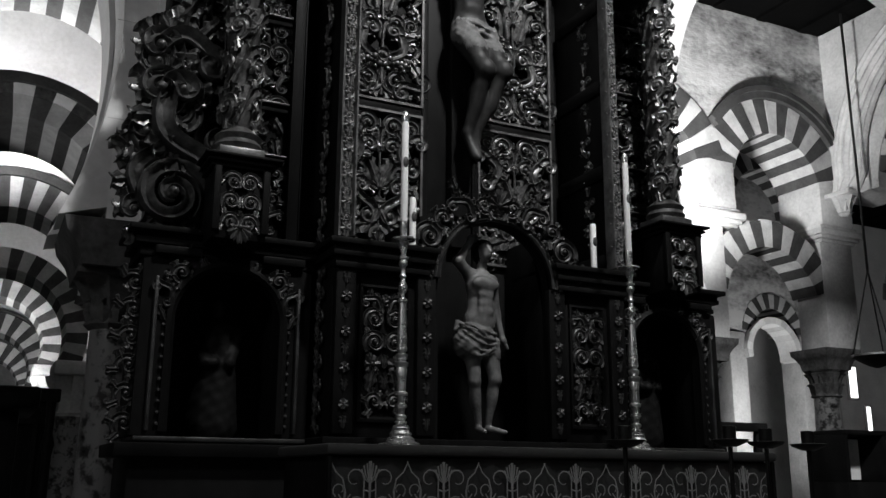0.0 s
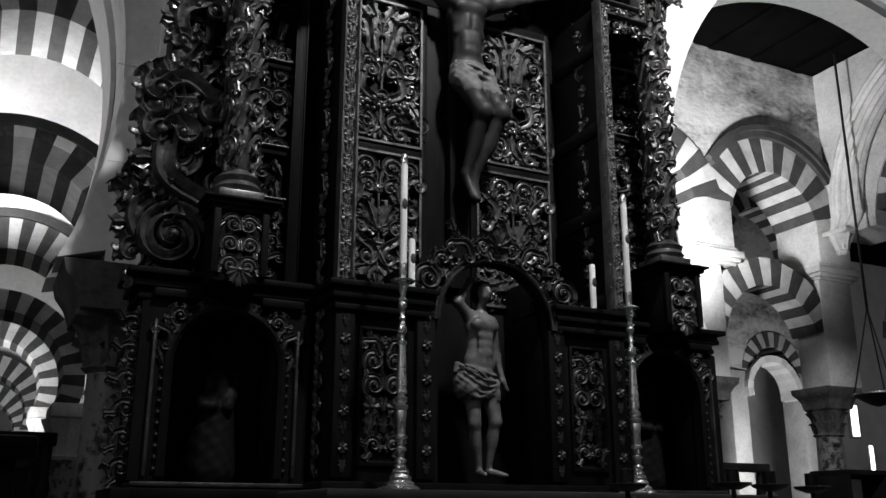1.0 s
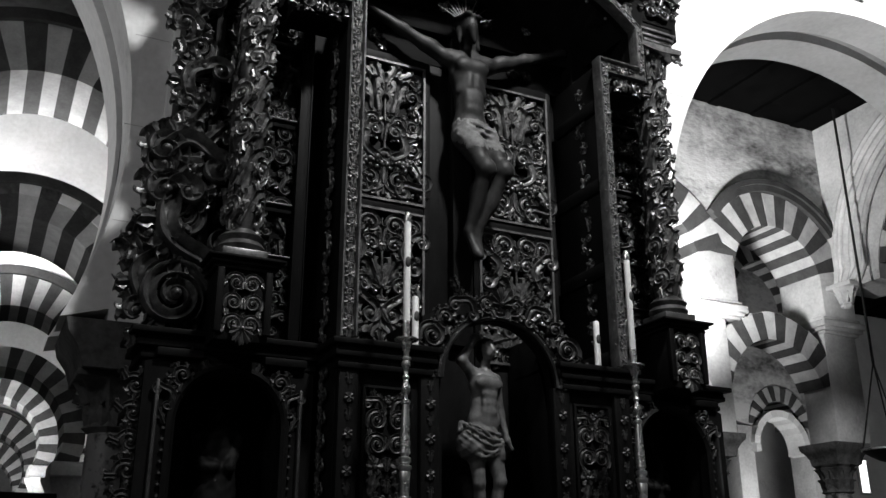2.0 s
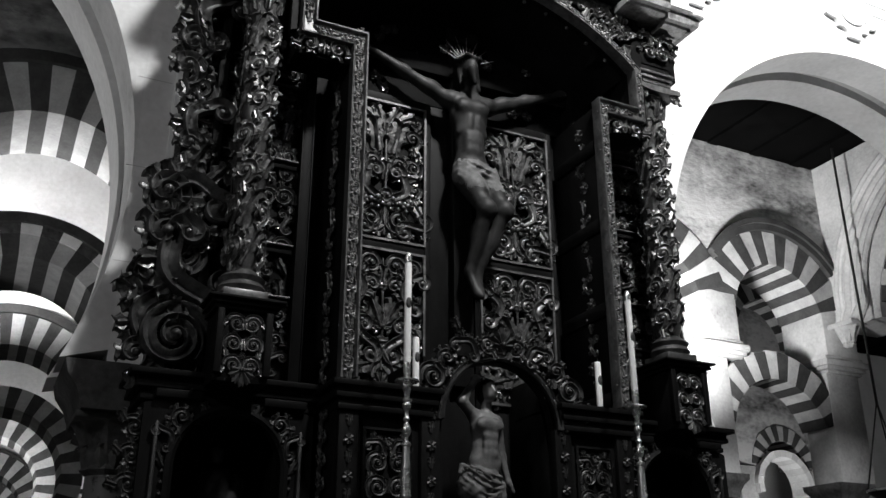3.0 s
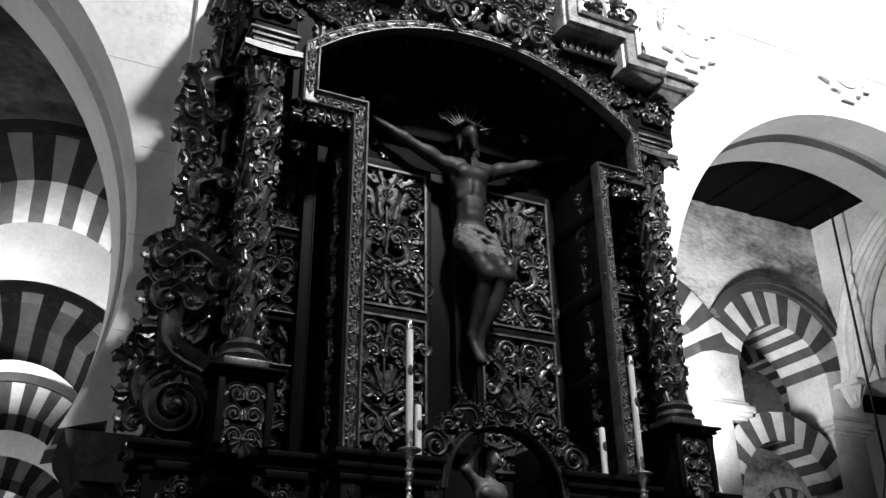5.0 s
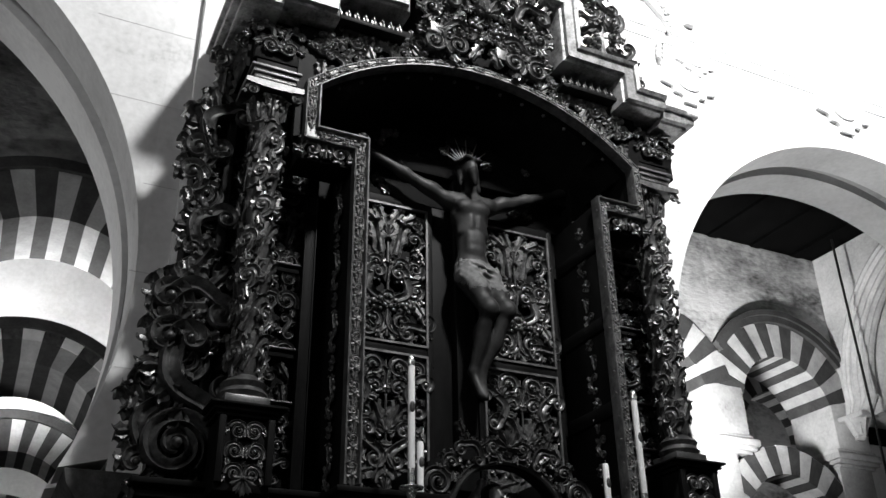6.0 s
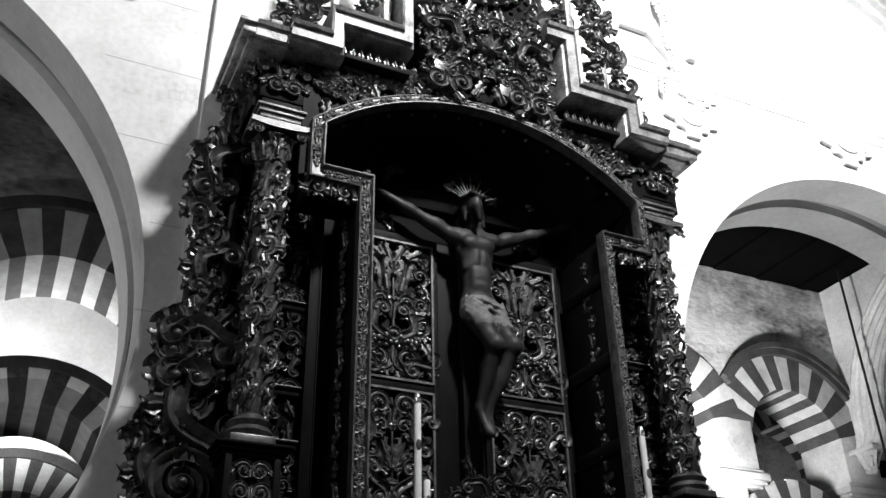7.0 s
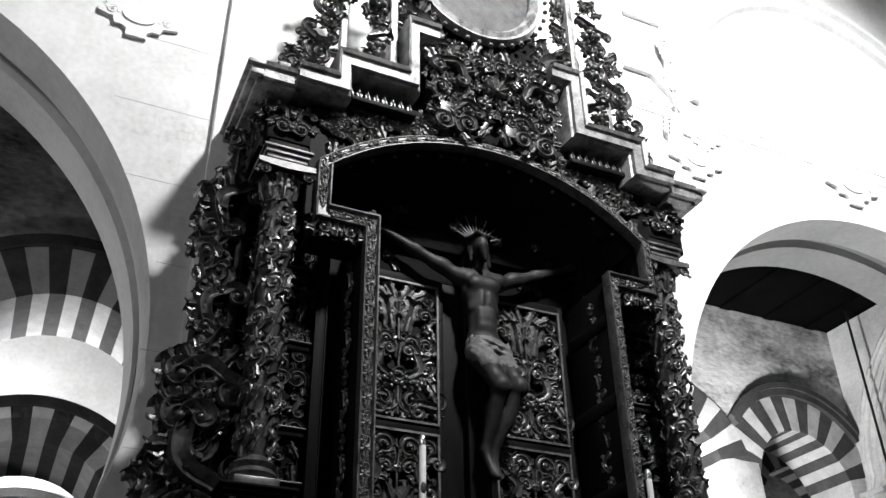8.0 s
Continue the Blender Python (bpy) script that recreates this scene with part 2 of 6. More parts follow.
def orn_cscroll():
    bm = bmesh.new()
    a = spiral_points(1.15, 0.24, 0.05, 20, radians(180), 0.26, 0.36, -1)
    b = spiral_points(1.15, 0.18, 0.04, 20, radians(180), 0.2, -0.38, 1)
    mid = []
    for i in range(1, 12):
        u = i / 12
        z = 0.36 + (-0.38 - 0.36) * u
        mid.append((0.02 - 0.22 * math.sin(math.pi * u), -0.05 - 0.05 * math.sin(math.pi * u), z))
    pts = a[::-1] + mid + b
    n = len(pts)
    ribbon(bm, pts, [0.045 + 0.085 * math.sin(math.pi * i / (n - 1)) for i in range(n)])
    bead(bm, 0.26, -0.14, 0.36, 0.07)
    bead(bm, 0.2, -0.14, -0.38, 0.06)
    for k, (z, ang, s) in enumerate(((0.24, 40, 0.5), (0.04, 75, 0.42), (-0.16, 110, 0.46))):
        leaf_into(bm, Matrix.Translation((-0.14, -0.1, z)) @ Matrix.Rotation(radians(-ang), 4, "Y"), s, 0.36, 0.36, 3, 12, 6)
    return bm


def orn_sscroll():
    bm = bmesh.new()
    a = spiral_points(1.2, 0.22, 0.04, 20, radians(0), -0.1, 0.36, 1)
    b = spiral_points(1.2, 0.22, 0.04, 20, radians(180), 0.1, -0.36, 1)
    pts = a[::-1] + [(0.12 - 0.24 * (0.5 - 0.5 * math.cos(math.pi * u)), -0.07, 0.34 - 0.68 * u) for u in (0.15, 0.3, 0.45, 0.6, 0.75, 0.88)] + b
    n = len(pts)
    ribbon(bm, pts, [0.04 + 0.085 * math.sin(math.pi * i / (n - 1)) for i in range(n)])
    bead(bm, -0.1, -0.13, 0.36, 0.06)
    bead(bm, 0.1, -0.13, -0.36, 0.06)
    leaf_into(bm, Matrix.Translation((0.1, -0.06, 0.1)) @ Matrix.Rotation(radians(62), 4, "Y"), 0.5, 0.4, 0.34, 3, 12, 6)
    leaf_into(bm, Matrix.Translation((-0.1, -0.06, -0.1)) @ Matrix.Rotation(radians(-118), 4, "Y"), 0.5, 0.4, 0.34, 3, 12, 6)
    return bm


def orn_palmette():
    bm = bmesh.new()
    for ang, s in ((0, 0.62), (-28, 0.56), (28, 0.56), (-58, 0.48), (58, 0.48), (-90, 0.36), (90, 0.36)):
        leaf_into(bm, Matrix.Translation((0, -0.04, -0.3)) @ Matrix.Rotation(radians(ang), 4, "Y"), s * 1.3, 0.24, 0.26, 3, 9, 4)
    bead(bm, 0, -0.14, -0.28, 0.09)
    return bm


def orn_flower():
    bm = bmesh.new()
    for k in range(6):
        leaf_into(bm, Matrix.Translation((0, -0.08, 0)) @ Matrix.Rotation(radians(60 * k), 4, "Y"), 0.5, 0.36, 0.3, 1, 8, 4)
    bead(bm, 0, -0.17, 0, 0.13)
    return bm


def orn_fruit():
    bm = bmesh.new()
    rnd = random.Random(5)
    for k in range(9):
        a, r = rnd.uniform(0, 6.28), rnd.uniform(0.05, 0.36)
        bead(bm, r * math.cos(a), -rnd.uniform(0.08, 0.22), r * math.sin(a), rnd.uniform(0.09, 0.16), 2)
    for ang in (20, 140, 250):
        leaf_into(bm, Matrix.Translation((0, -0.02, 0)) @ Matrix.Rotation(radians(ang), 4, "Y"), 0.55, 0.32, 0.3, 3, 8, 4)
    return bm


def orn_leaf():
    bm = bmesh.new()
    leaf_into(bm, Matrix.Translation((0, 0, -0.4)), 1.1, 0.62, 0.32, 4)
    tube(bm, [(0, -0.1, -0.4), (0, -0.16, -0.1), (0, -0.14, 0.12)], [0.05, 0.04, 0.02], 6)
    return bm


def orn_curl():
    """A plume of leaf lobes rolling over one another round a small eye."""
    bm = bmesh.new()
    pts = spiral_points(1.15, 0.4, 0.08, 26, radians(-80), 0, 0, 1)
    ribbon(bm, pts, [0.05 + 0.06 * math.sin(math.pi * (i / 25) ** 0.7) for i in range(26)])
    for k, i in enumerate((1, 5, 9, 13, 17)):
        p = Vector(pts[i])
        ang = math.degrees(math.atan2(p.x, p.z)) - 18
        leaf_into(bm, Matrix.Translation(p * 0.7 + Vector((0, -0.05, 0))) @ Matrix.Rotation(radians(ang), 4, "Y"), 0.48 - 0.045 * k, 0.4, 0.46, 2, 12, 6)
    leaf_into(bm, Matrix.Translation((0.05, -0.02, -0.42)) @ Matrix.Rotation(radians(70), 4, "Y"), 0.45, 0.34, 0.3, 3, 12, 6)
    bead(bm, 0.02, -0.16, 0.02, 0.085)
    return bm


ORN = {}
for key, make in (("volute", orn_volute), ("c_scroll", orn_cscroll), ("s_scroll", orn_sscroll), ("palmette", orn_palmette),
                  ("flower", orn_flower), ("fruit", orn_fruit), ("leaf", orn_leaf), ("curl", orn_curl)):
    base = mesh_of(key, make())
    for tone, material in (("g", GILT), ("t", TRIM), ("w", PLASTER), ("d", DIMGILT)):
        me = base.copy()
        me.materials.append(material)
        ORN[key, tone] = me
NAMES = {"volute": "carved_volute", "c_scroll": "carved_scroll", "s_scroll": "carved_scroll", "palmette": "carved_palmette",
         "flower": "carved_flower", "fruit": "carved_fruit", "leaf": "carved_leaf", "curl": "carved_plume"}


def carve(key, parent, x, y, z, size, angle=0.0, mirror=1, tone="g", depth=1.0, tall=1.0, turn=0.0):
    m = Matrix.Translation((x, y, z)) @ Matrix.Rotation(radians(turn), 4, "Z") @ Matrix.Rotation(radians(angle), 4, "Y") @ Matrix.Diagonal((size * mirror, size * depth, size * tall, 1))
    return piece(NAMES[key], ORN[key, tone], parent, m)


def filled_panel(parent, x0, x1, z0, z1, y, seed, cell=0.15, tone="g", depth=0.9, turn=0.0):
    """Carving that fills a field, mirrored about its middle."""
    rnd = random.Random(seed)
    cx = (x0 + x1) / 2
    rows = max(1, round((z1 - z0) / cell))
    cols = max(1, round((x1 - x0) / 2 / cell))
    dz, dx = (z1 - z0) / rows, (x1 - x0) / 2 / cols
    for r in range(rows):
        for c in range(cols):
            key = rnd.choice(("volute", "c_scroll", "s_scroll", "curl", "leaf", "flower", "curl", "volute"))
            s, a = rnd.uniform(1.0, 1.3), rnd.uniform(-60, 60)
            ox, oz = rnd.uniform(-0.12, 0.12) * dx, rnd.uniform(-0.12, 0.12) * dz
            for hand in (-1, 1):
                carve(key, parent, cx + hand * ((c + 0.5) * dx + ox), y, z0 + (r + 0.5) * dz + oz, s * min(dx, dz), hand * a, hand, tone, depth, turn=turn)
        if rnd.random() < 0.75:
            carve(rnd.choice(("palmette", "fruit", "leaf")), parent, cx, y - 0.01, z0 + (r + 0.5) * dz, 0.75 * min(dx, dz), 0 if rnd.random() < 0.6 else 180, 1, tone, depth, turn=turn)

# ---- the building ----
ARCH_X, ARCH_Z, ARCH_R, SPRING = 5.1, 4.12, 2.94, 2.92
WALL_Y, WALL_BACK = 0.7, 1.7


def arc(cx, cz, r, a0, a1, n):
    return [(cx + r * math.cos(radians(a0 + (a1 - a0) * k / n)), cz + r * math.sin(radians(a0 + (a1 - a0) * k / n))) for k in range(n + 1)]


def horseshoe(cx, cz, r, drop, n=40):
    """The opening's edge from one foot over the top to the other."""
    a = math.degrees(math.asin(min(0.95, drop / r)))
    return arc(cx, cz, r, 180 + a, -a, n)


def arch_plate(bm, x0, x1, z0, z1, y0, y1, cx, cz, r, drop, n=40, spring_below=True):
    """A wall with a horseshoe opening, solid between its two faces."""
    inner = horseshoe(cx, cz, r, drop, n)
    foot = cz - drop
    outer = []
    for x, z in inner:
        # radial throw onto the rectangle
        dx, dz = x - cx, z - cz
        best = 1e9
        for lim, c, d in ((x0, cx, dx), (x1, cx, dx), (z1, cz, dz), (foot, cz, dz)):
            if abs(d) > 1e-6 and (lim - c) / d > 0:
                best = min(best, (lim - c) / d)
        outer.append((cx + dx * best, cz + dz * best))
    f = [[bm.verts.new((x, y, z)) for x, z in o] for o in (inner, outer) for y in (y0, y1)]
    i0, i1, o0, o1 = f
    for k in range(len(inner) - 1):
        bm.faces.new((i0[k], i0[k + 1], o0[k + 1], o0[k]))
        bm.faces.new((i1[k + 1], i1[k], o1[k], o1[k + 1]))
        bm.faces.new((i0[k + 1], i0[k], i1[k], i1[k + 1]))
        bm.faces.new((o0[k], o0[k + 1], o1[k + 1], o1[k]))
    for k in (0, len(inner) - 1):
        bm.faces.new((i0[k], o0[k], o1[k], i1[k]))
    # square corners left by the radial throw
    for cxn, czn in ((x0, z1), (x1, z1)):
        for k in range(len(outer) - 1):
            (xa, za), (xb, zb) = outer[k], outer[k + 1]
            if (abs(xa - cxn) < 1e-6 and abs(zb - czn) < 1e-6) or (abs(za - czn) < 1e-6 and abs(xb - cxn) < 1e-6):
                q = [bm.verts.new((cxn, y, czn)) for y in (y0, y1)]
                bm.faces.new((o0[k], o0[k + 1], q[0]))
                bm.faces.new((o1[k + 1], o1[k], q[1]))
                bm.faces.new((o0[k], q[0], q[1], o1[k]))
                bm.faces.new((q[0], o0[k + 1], o1[k + 1], q[1]))


def structure(name, label, category):
    return thing(name, label, category, kind="structure")


floor = structure("floor", "dim grey stone slab floor of the hall", "floor")
bm = bmesh.new()
box(bm, -14, 22, -14, 34, -0.2, 0)
part("slab", bm, FLOORM, floor)

wall = structure("wall_north", "white plastered hall wall with two great horseshoe arches", "wall")
for side in (-1, 1):
    bm = bmesh.new()
    arch_plate(bm, min(side * 2.155, side * 9.0), max(side * 2.155, side * 9.0), 0, 13.0, WALL_Y, WALL_Y + 0.42, side * ARCH_X, ARCH_Z, ARCH_R, ARCH_Z - SPRING, 72)
    part("arch_face", bm, PLASTER, wall)
    bm = bmesh.new()
    arch_plate(bm, min(side * 2.155, side * 9.0), max(side * 2.155, side * 9.0), 0, 13.0, WALL_Y + 0.42, WALL_Y + 0.56, side * ARCH_X, ARCH_Z, ARCH_R + 0.09, ARCH_Z - SPRING, 72)
    part("arch_groove", bm, STONE, wall, "shadowed groove in the arch soffit")
    bm = bmesh.new()
    arch_plate(bm, min(side * 2.155, side * 9.0), max(side * 2.155, side * 9.0), 0, 13.0, WALL_Y + 0.56, WALL_BACK, side * ARCH_X, ARCH_Z, ARCH_R - 0.02, ARCH_Z - SPRING, 72)
    part("arch_back", bm, PLASTER, wall)
bm = bmesh.new()
box(bm, -2.155, 2.155, WALL_Y, WALL_BACK, SPRING, 13.0)
part("pier_wall", bm, PLASTER, wall)
# core, capital and impost are coloured dark where the pier lies in shade
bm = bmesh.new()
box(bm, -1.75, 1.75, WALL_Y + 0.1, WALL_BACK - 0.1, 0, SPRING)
part("pier_core", bm, DARKSTONE, wall)
bm = bmesh.new()
box(bm, -1.97, 1.97, WALL_Y - 0.07, WALL_Y + 0.002, SPRING, 13.0, 0.01)
part("pilaster", bm, PLASTER, wall, "shallow plaster pilaster behind the altarpiece")
# thin beds scored in the plaster
bm = bmesh.new()
for k, z in enumerate((3.55, 4.2, 4.85, 5.5, 6.15, 6.8)):
    for side in (-1, 1):
        x0 = 2.2 if z < 5 else 2.4 + 0.25 * (z - 5)
        box(bm, min(side * 1.98, side * x0), max(side * 1.98, side * x0), WALL_Y - 0.0015, WALL_Y + 0.003, z, z + 0.004)
part("joint", bm, STONE, wall)
for side in (-1, 1):
    bm = bmesh.new()
    cx = side * 2.02
    lathe(bm, [(0.15, 0.0), (0.19, 0.02), (0.19, 0.1), (0.165, 0.16), (0.15, 0.2)], 24, (cx, 1.0))
    part("column_base", bm, STONE, wall)
    bm = bmesh.new()
    lathe(bm, [(0.145, 0.2), (0.148, 1.2), (0.138, 2.3)], 28, (cx, 1.0))
    part("column_shaft", bm, MARBLE, wall, "veined dark marble column shaft")
    bm = bmesh.new()
    lathe(bm, [(0.14, 2.3), (0.17, 2.33), (0.145, 2.36), (0.16, 2.42), (0.22, 2.56), (0.25, 2.6)], 20, (cx, 1.0), 0.06, 10)
    box(bm, cx - 0.26, cx + 0.26, 0.74, 1.3, 2.6, 2.64, 0.01)
    for tier, (z, size) in enumerate(((2.33, 0.16), (2.43, 0.2))):
        for j in range(12):
            a = 30 * j + 15 * tier
            leaf_into(bm, Matrix.Translation((cx + 0.15 * math.sin(radians(a)), 1.0 - 0.15 * math.cos(radians(a)), z)) @ Matrix.Rotation(radians(a), 4, "Z"), size, 0.12, 0.5, 3, 8, 4)
    part("capital", bm, DARKSTONE, wall, "carved leaf capital darkened for shade")
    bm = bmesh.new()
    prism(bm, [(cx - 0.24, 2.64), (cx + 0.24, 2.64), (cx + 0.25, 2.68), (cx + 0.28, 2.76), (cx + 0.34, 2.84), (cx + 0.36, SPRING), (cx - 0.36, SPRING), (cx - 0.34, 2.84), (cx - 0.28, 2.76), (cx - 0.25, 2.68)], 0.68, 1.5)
    part("impost", bm, DARKSTONE, wall, "curved stone impost darkened for shade")

# cornice and lunette above the right-hand arch
bm = bmesh.new()
for x0, x1 in ((2.02, 8.9), (-8.9, -2.02)):
    prof = [(0.0, 0.0), (0.0, 0.03), (0.05, 0.035), (0.07, 0.06), (0.12, 0.07), (0.12, 0.09), (0.17, 0.1), (0.17, 0.0)]
    v = [[bm.verts.new((x, WALL_Y - 0.4 * d + 0.002, 7.72 + h)) for h, d in prof] for x in (x0, x1)]
    for k in range(len(prof)):
        j = (k + 1) % len(prof)
        bm.faces.new((v[0][k], v[0][j], v[1][j], v[1][k]))
    bm.faces.new(v[0])
    bm.faces.new(v[1][::-1])
part("cornice", bm, PLASTER, wall, "white stucco cornice moulding")
for i, (r, d) in enumerate(((2.5, 0.05), (2.2, 0.03))):
    bm = bmesh.new()
    pts = [(5.1 + r * math.cos(radians(a)), WALL_Y, 8.05 + r * math.sin(radians(a))) for a in range(180, -1, -6)]
    tube(bm, pts, 0.07, 6, 1.0)
    part("lunette_rib", bm, PLASTER, wall)


def stucco(x, z, scale, name="stucco_relief"):
    t = thing(name, "white stucco foliage relief on the plaster wall", "relief", (x, WALL_Y, z), "stucco reliefs")
    half = [(0.0, -0.2), (0.09, -0.2), (0.09, -0.13), (0.13, -0.1), (0.2, -0.1), (0.22, -0.03), (0.28, -0.02), (0.35, 0.0), (0.35, 0.07), (0.29, 0.09), (0.3, 0.16), (0.16, 0.17), (0.1, 0.2)]
    bm = bmesh.new()
    prism(bm, [(x * scale, z * scale) for x, z in half + [(-x, z) for x, z in half[:0:-1]]], -0.04 * scale, 0.002)
    part("ground_plate", bm, PLASTER, t)
    bm = bmesh.new()
    prism(bm, [(0.15 * scale * math.cos(radians(15 * k)), (0.05 + 0.1 * math.sin(radians(15 * k))) * scale) for k in range(24)], -0.058 * scale, -0.038 * scale)
    part("raised_field", bm, PLASTER, t)
    for h in (-1, 1):
        carve("volute", t, h * 0.24 * scale, -0.04 * scale, 0.04 * scale, 0.09 * scale, 20 * h, -h, "w", 0.5)
    return t


stucco(-2.64, 6.91, 0.86)
stucco(2.75, 7.2, 0.95)
stucco(2.9, 7.55, 0.7)
stucco(4.93, 7.5, 1.1)
festoon = thing("stucco_festoon", "white stucco festoon of flowers hanging on the wall", "relief", (2.57, WALL_Y, 7.85))
for k in range(14):
    carve("flower" if k > 5 else "fruit", festoon, 0.03 * math.sin(k), -0.05, 0.075 * k, 0.07 + 0.012 * k, 37 * k, 1, "w", 1.2)
tassel = thing("stucco_tassel", "white stucco tassel below the festoon", "relief", (2.42, WALL_Y, 7.5))
for k in range(4):
    carve("leaf", tassel, 0.01 * k, -0.04, 0.06 * k, 0.12, 180, 1, "w", 1.3)
niche_frame = thing("wall_panel", "white framed plaster panel on the wall", "moulding", (2.3, WALL_Y - 0.003, 7.8))
bm = bmesh.new()
holed(bm, [(-0.28, 0.42), (0.05, 0.42), (0.24, 0.22), (0.34, 0.0), (0.34, 1.3), (-0.28, 1.3)], [(-0.22, 0.5), (0.08, 0.5), (0.29, 0.28), (0.29, 0.2), (0.29, 1.24), (-0.22, 1.24)], -0.05, 0)
part("frame", bm, PLASTER, niche_frame)


# ---- striped arcades ----
def arcade(name, label, y, cx, cz, r, ring, thick, drop, x0, x1, ztop, count=19, plaster=PLASTER, moulding=0.12, piers=True, pier_w=0.5, column=True, foot=None, fill=True, checks=False):
    """A wall on one plane with a striped horseshoe arch; its voussoirs alternate brick and stone."""
    t = structure(name, label, "arch")

    def put(nm, bm, mat, lab=""):
        return part(nm, bm, mat, t, lab)

    a = math.degrees(math.asin(min(0.95, drop / r)))
    a0, a1 = 180 + a, -a
    if fill:
        bm = bmesh.new()
        arch_plate(bm, x0, x1, 0, ztop, y + 0.02, y + thick - 0.02, cx, cz, r + ring, 0.02, 36)
        put("wall_face", bm, plaster)
    for k in range(count):
        b0, b1 = a0 + (a1 - a0) * k / count, a0 + (a1 - a0) * (k + 1) / count
        bm = bmesh.new()
        prism(bm, arc(cx, cz, r, b0, b1, 3) + arc(cx, cz, r + ring - 0.004, b1, b0, 3), y, y + thick)
        put("voussoir", bm, VDARK if k % 2 == 0 else VLIGHT)
    if checks:
        for k in range(count):
            bm = bmesh.new()
            b0, b1 = a0 + (a1 - a0) * k / count, a0 + (a1 - a0) * (k + 1) / count
            proud = 0.02 if k % 2 else 0.008
            prism(bm, arc(cx, cz, r + ring, b0, b1, 2) + arc(cx, cz, r + ring + 0.1, b1, b0, 2), y - proud, y + thick)
            put("border_stone", bm, PLASTER if k % 2 else DARKSTONE)
        ring += 0.1
    if moulding:
        bm = bmesh.new()
        pts = arc(cx, cz, r + ring, a0, a1, 36) + arc(cx, cz, r + ring + moulding, a1, a0, 36)
        prism(bm, pts, y - 0.06, y + 0.018)
        put("hood_moulding", bm, VDARK)
    foot = cz - drop if foot is None else foot
    if piers:
        for s in (-1, 1):
            px = cx + s * (r * math.cos(radians(a)) + pier_w / 2)
            bm = bmesh.new()
            box(bm, px - pier_w / 2 - 0.05, px + pier_w / 2 + 0.05, y - 0.04, y + thick + 0.04, foot - 0.18, foot, 0.03)
            put("impost", bm, STONE)
            if column:
                bm = bmesh.new()
                lathe(bm, [(0.16, foot - 0.7), (0.2, foot - 0.66), (0.17, foot - 0.6), (0.2, foot - 0.45), (0.3, foot - 0.22), (0.3, foot - 0.18)], 16, (px, y + thick / 2), 0.08, 8)
                put("capital", bm, STONE)
                bm = bmesh.new()
                lathe(bm, [(0.22, 0), (0.24, 0.1), (0.18, 0.2), (0.185, 1.2), (0.165, foot - 0.7)], 20, (px, y + thick / 2))
                put("column_shaft", bm, MARBLE)
            else:
                bm = bmesh.new()
                box(bm, px - pier_w / 2, px + pier_w / 2, y + 0.01, y + thick - 0.01, foot - 1.8, foot - 0.17)
                put("pier", bm, STONE)
    return t


striped = "red brick and pale stone striped horseshoe arch"
arcade("arch_aisle_1", "dim " + striped + " under rough masonry", 4.0, -2.62, 5.1, 1.09, 0.54, 1.0, 0.35, -4.5, -0.8, 8.75, 27, ROUGHWALL, piers=False)
arcade("arch_aisle_2", "shadowed lower " + striped, 4.0, -2.66, 3.86, 0.8, 0.22, 1.1, 0.3, -4.8, -0.5, 5, 23, PLASTER, moulding=0.1, fill=False, pier_w=0.5, checks=True)
arcade("arch_aisle_3", "lit " + striped + " in a white wall", 8.0, -2.6, 3.95, 0.9, 0.42, 0.9, 0.3, -5.2, 0.2, 8.75, 31, PLASTER, piers=False, moulding=0.12)
arcade("arch_aisle_4", "low " + striped + " in the aisle", 8.05, -2.65, 3.2, 0.85, 0.27, 0.8, 0.3, -5, 0, 4.9, 27, PLASTER, moulding=0, fill=False, pier_w=0.4)
arcade("arch_aisle_5", "far " + striped + " in the aisle", 12.0, -2.68, 3.55, 0.8, 0.42, 0.8, 0.3, -5.6, 0.6, 8, 27, PLASTER, moulding=0.06)
arcade("arch_aisle_6", "far " + striped + " deep in the aisle", 15.5, -2.7, 3.45, 0.78, 0.4, 0.8, 0.3, -6.0, 1.0, 8, 27, STONE, moulding=0.06)
arcade("arch_aisle_7", "farthest " + striped + " deep in the aisle", 19.0, -2.72, 3.35, 0.75, 0.4, 0.8, 0.3, -6.5, 1.5, 8, 27, STONE, moulding=0.06)


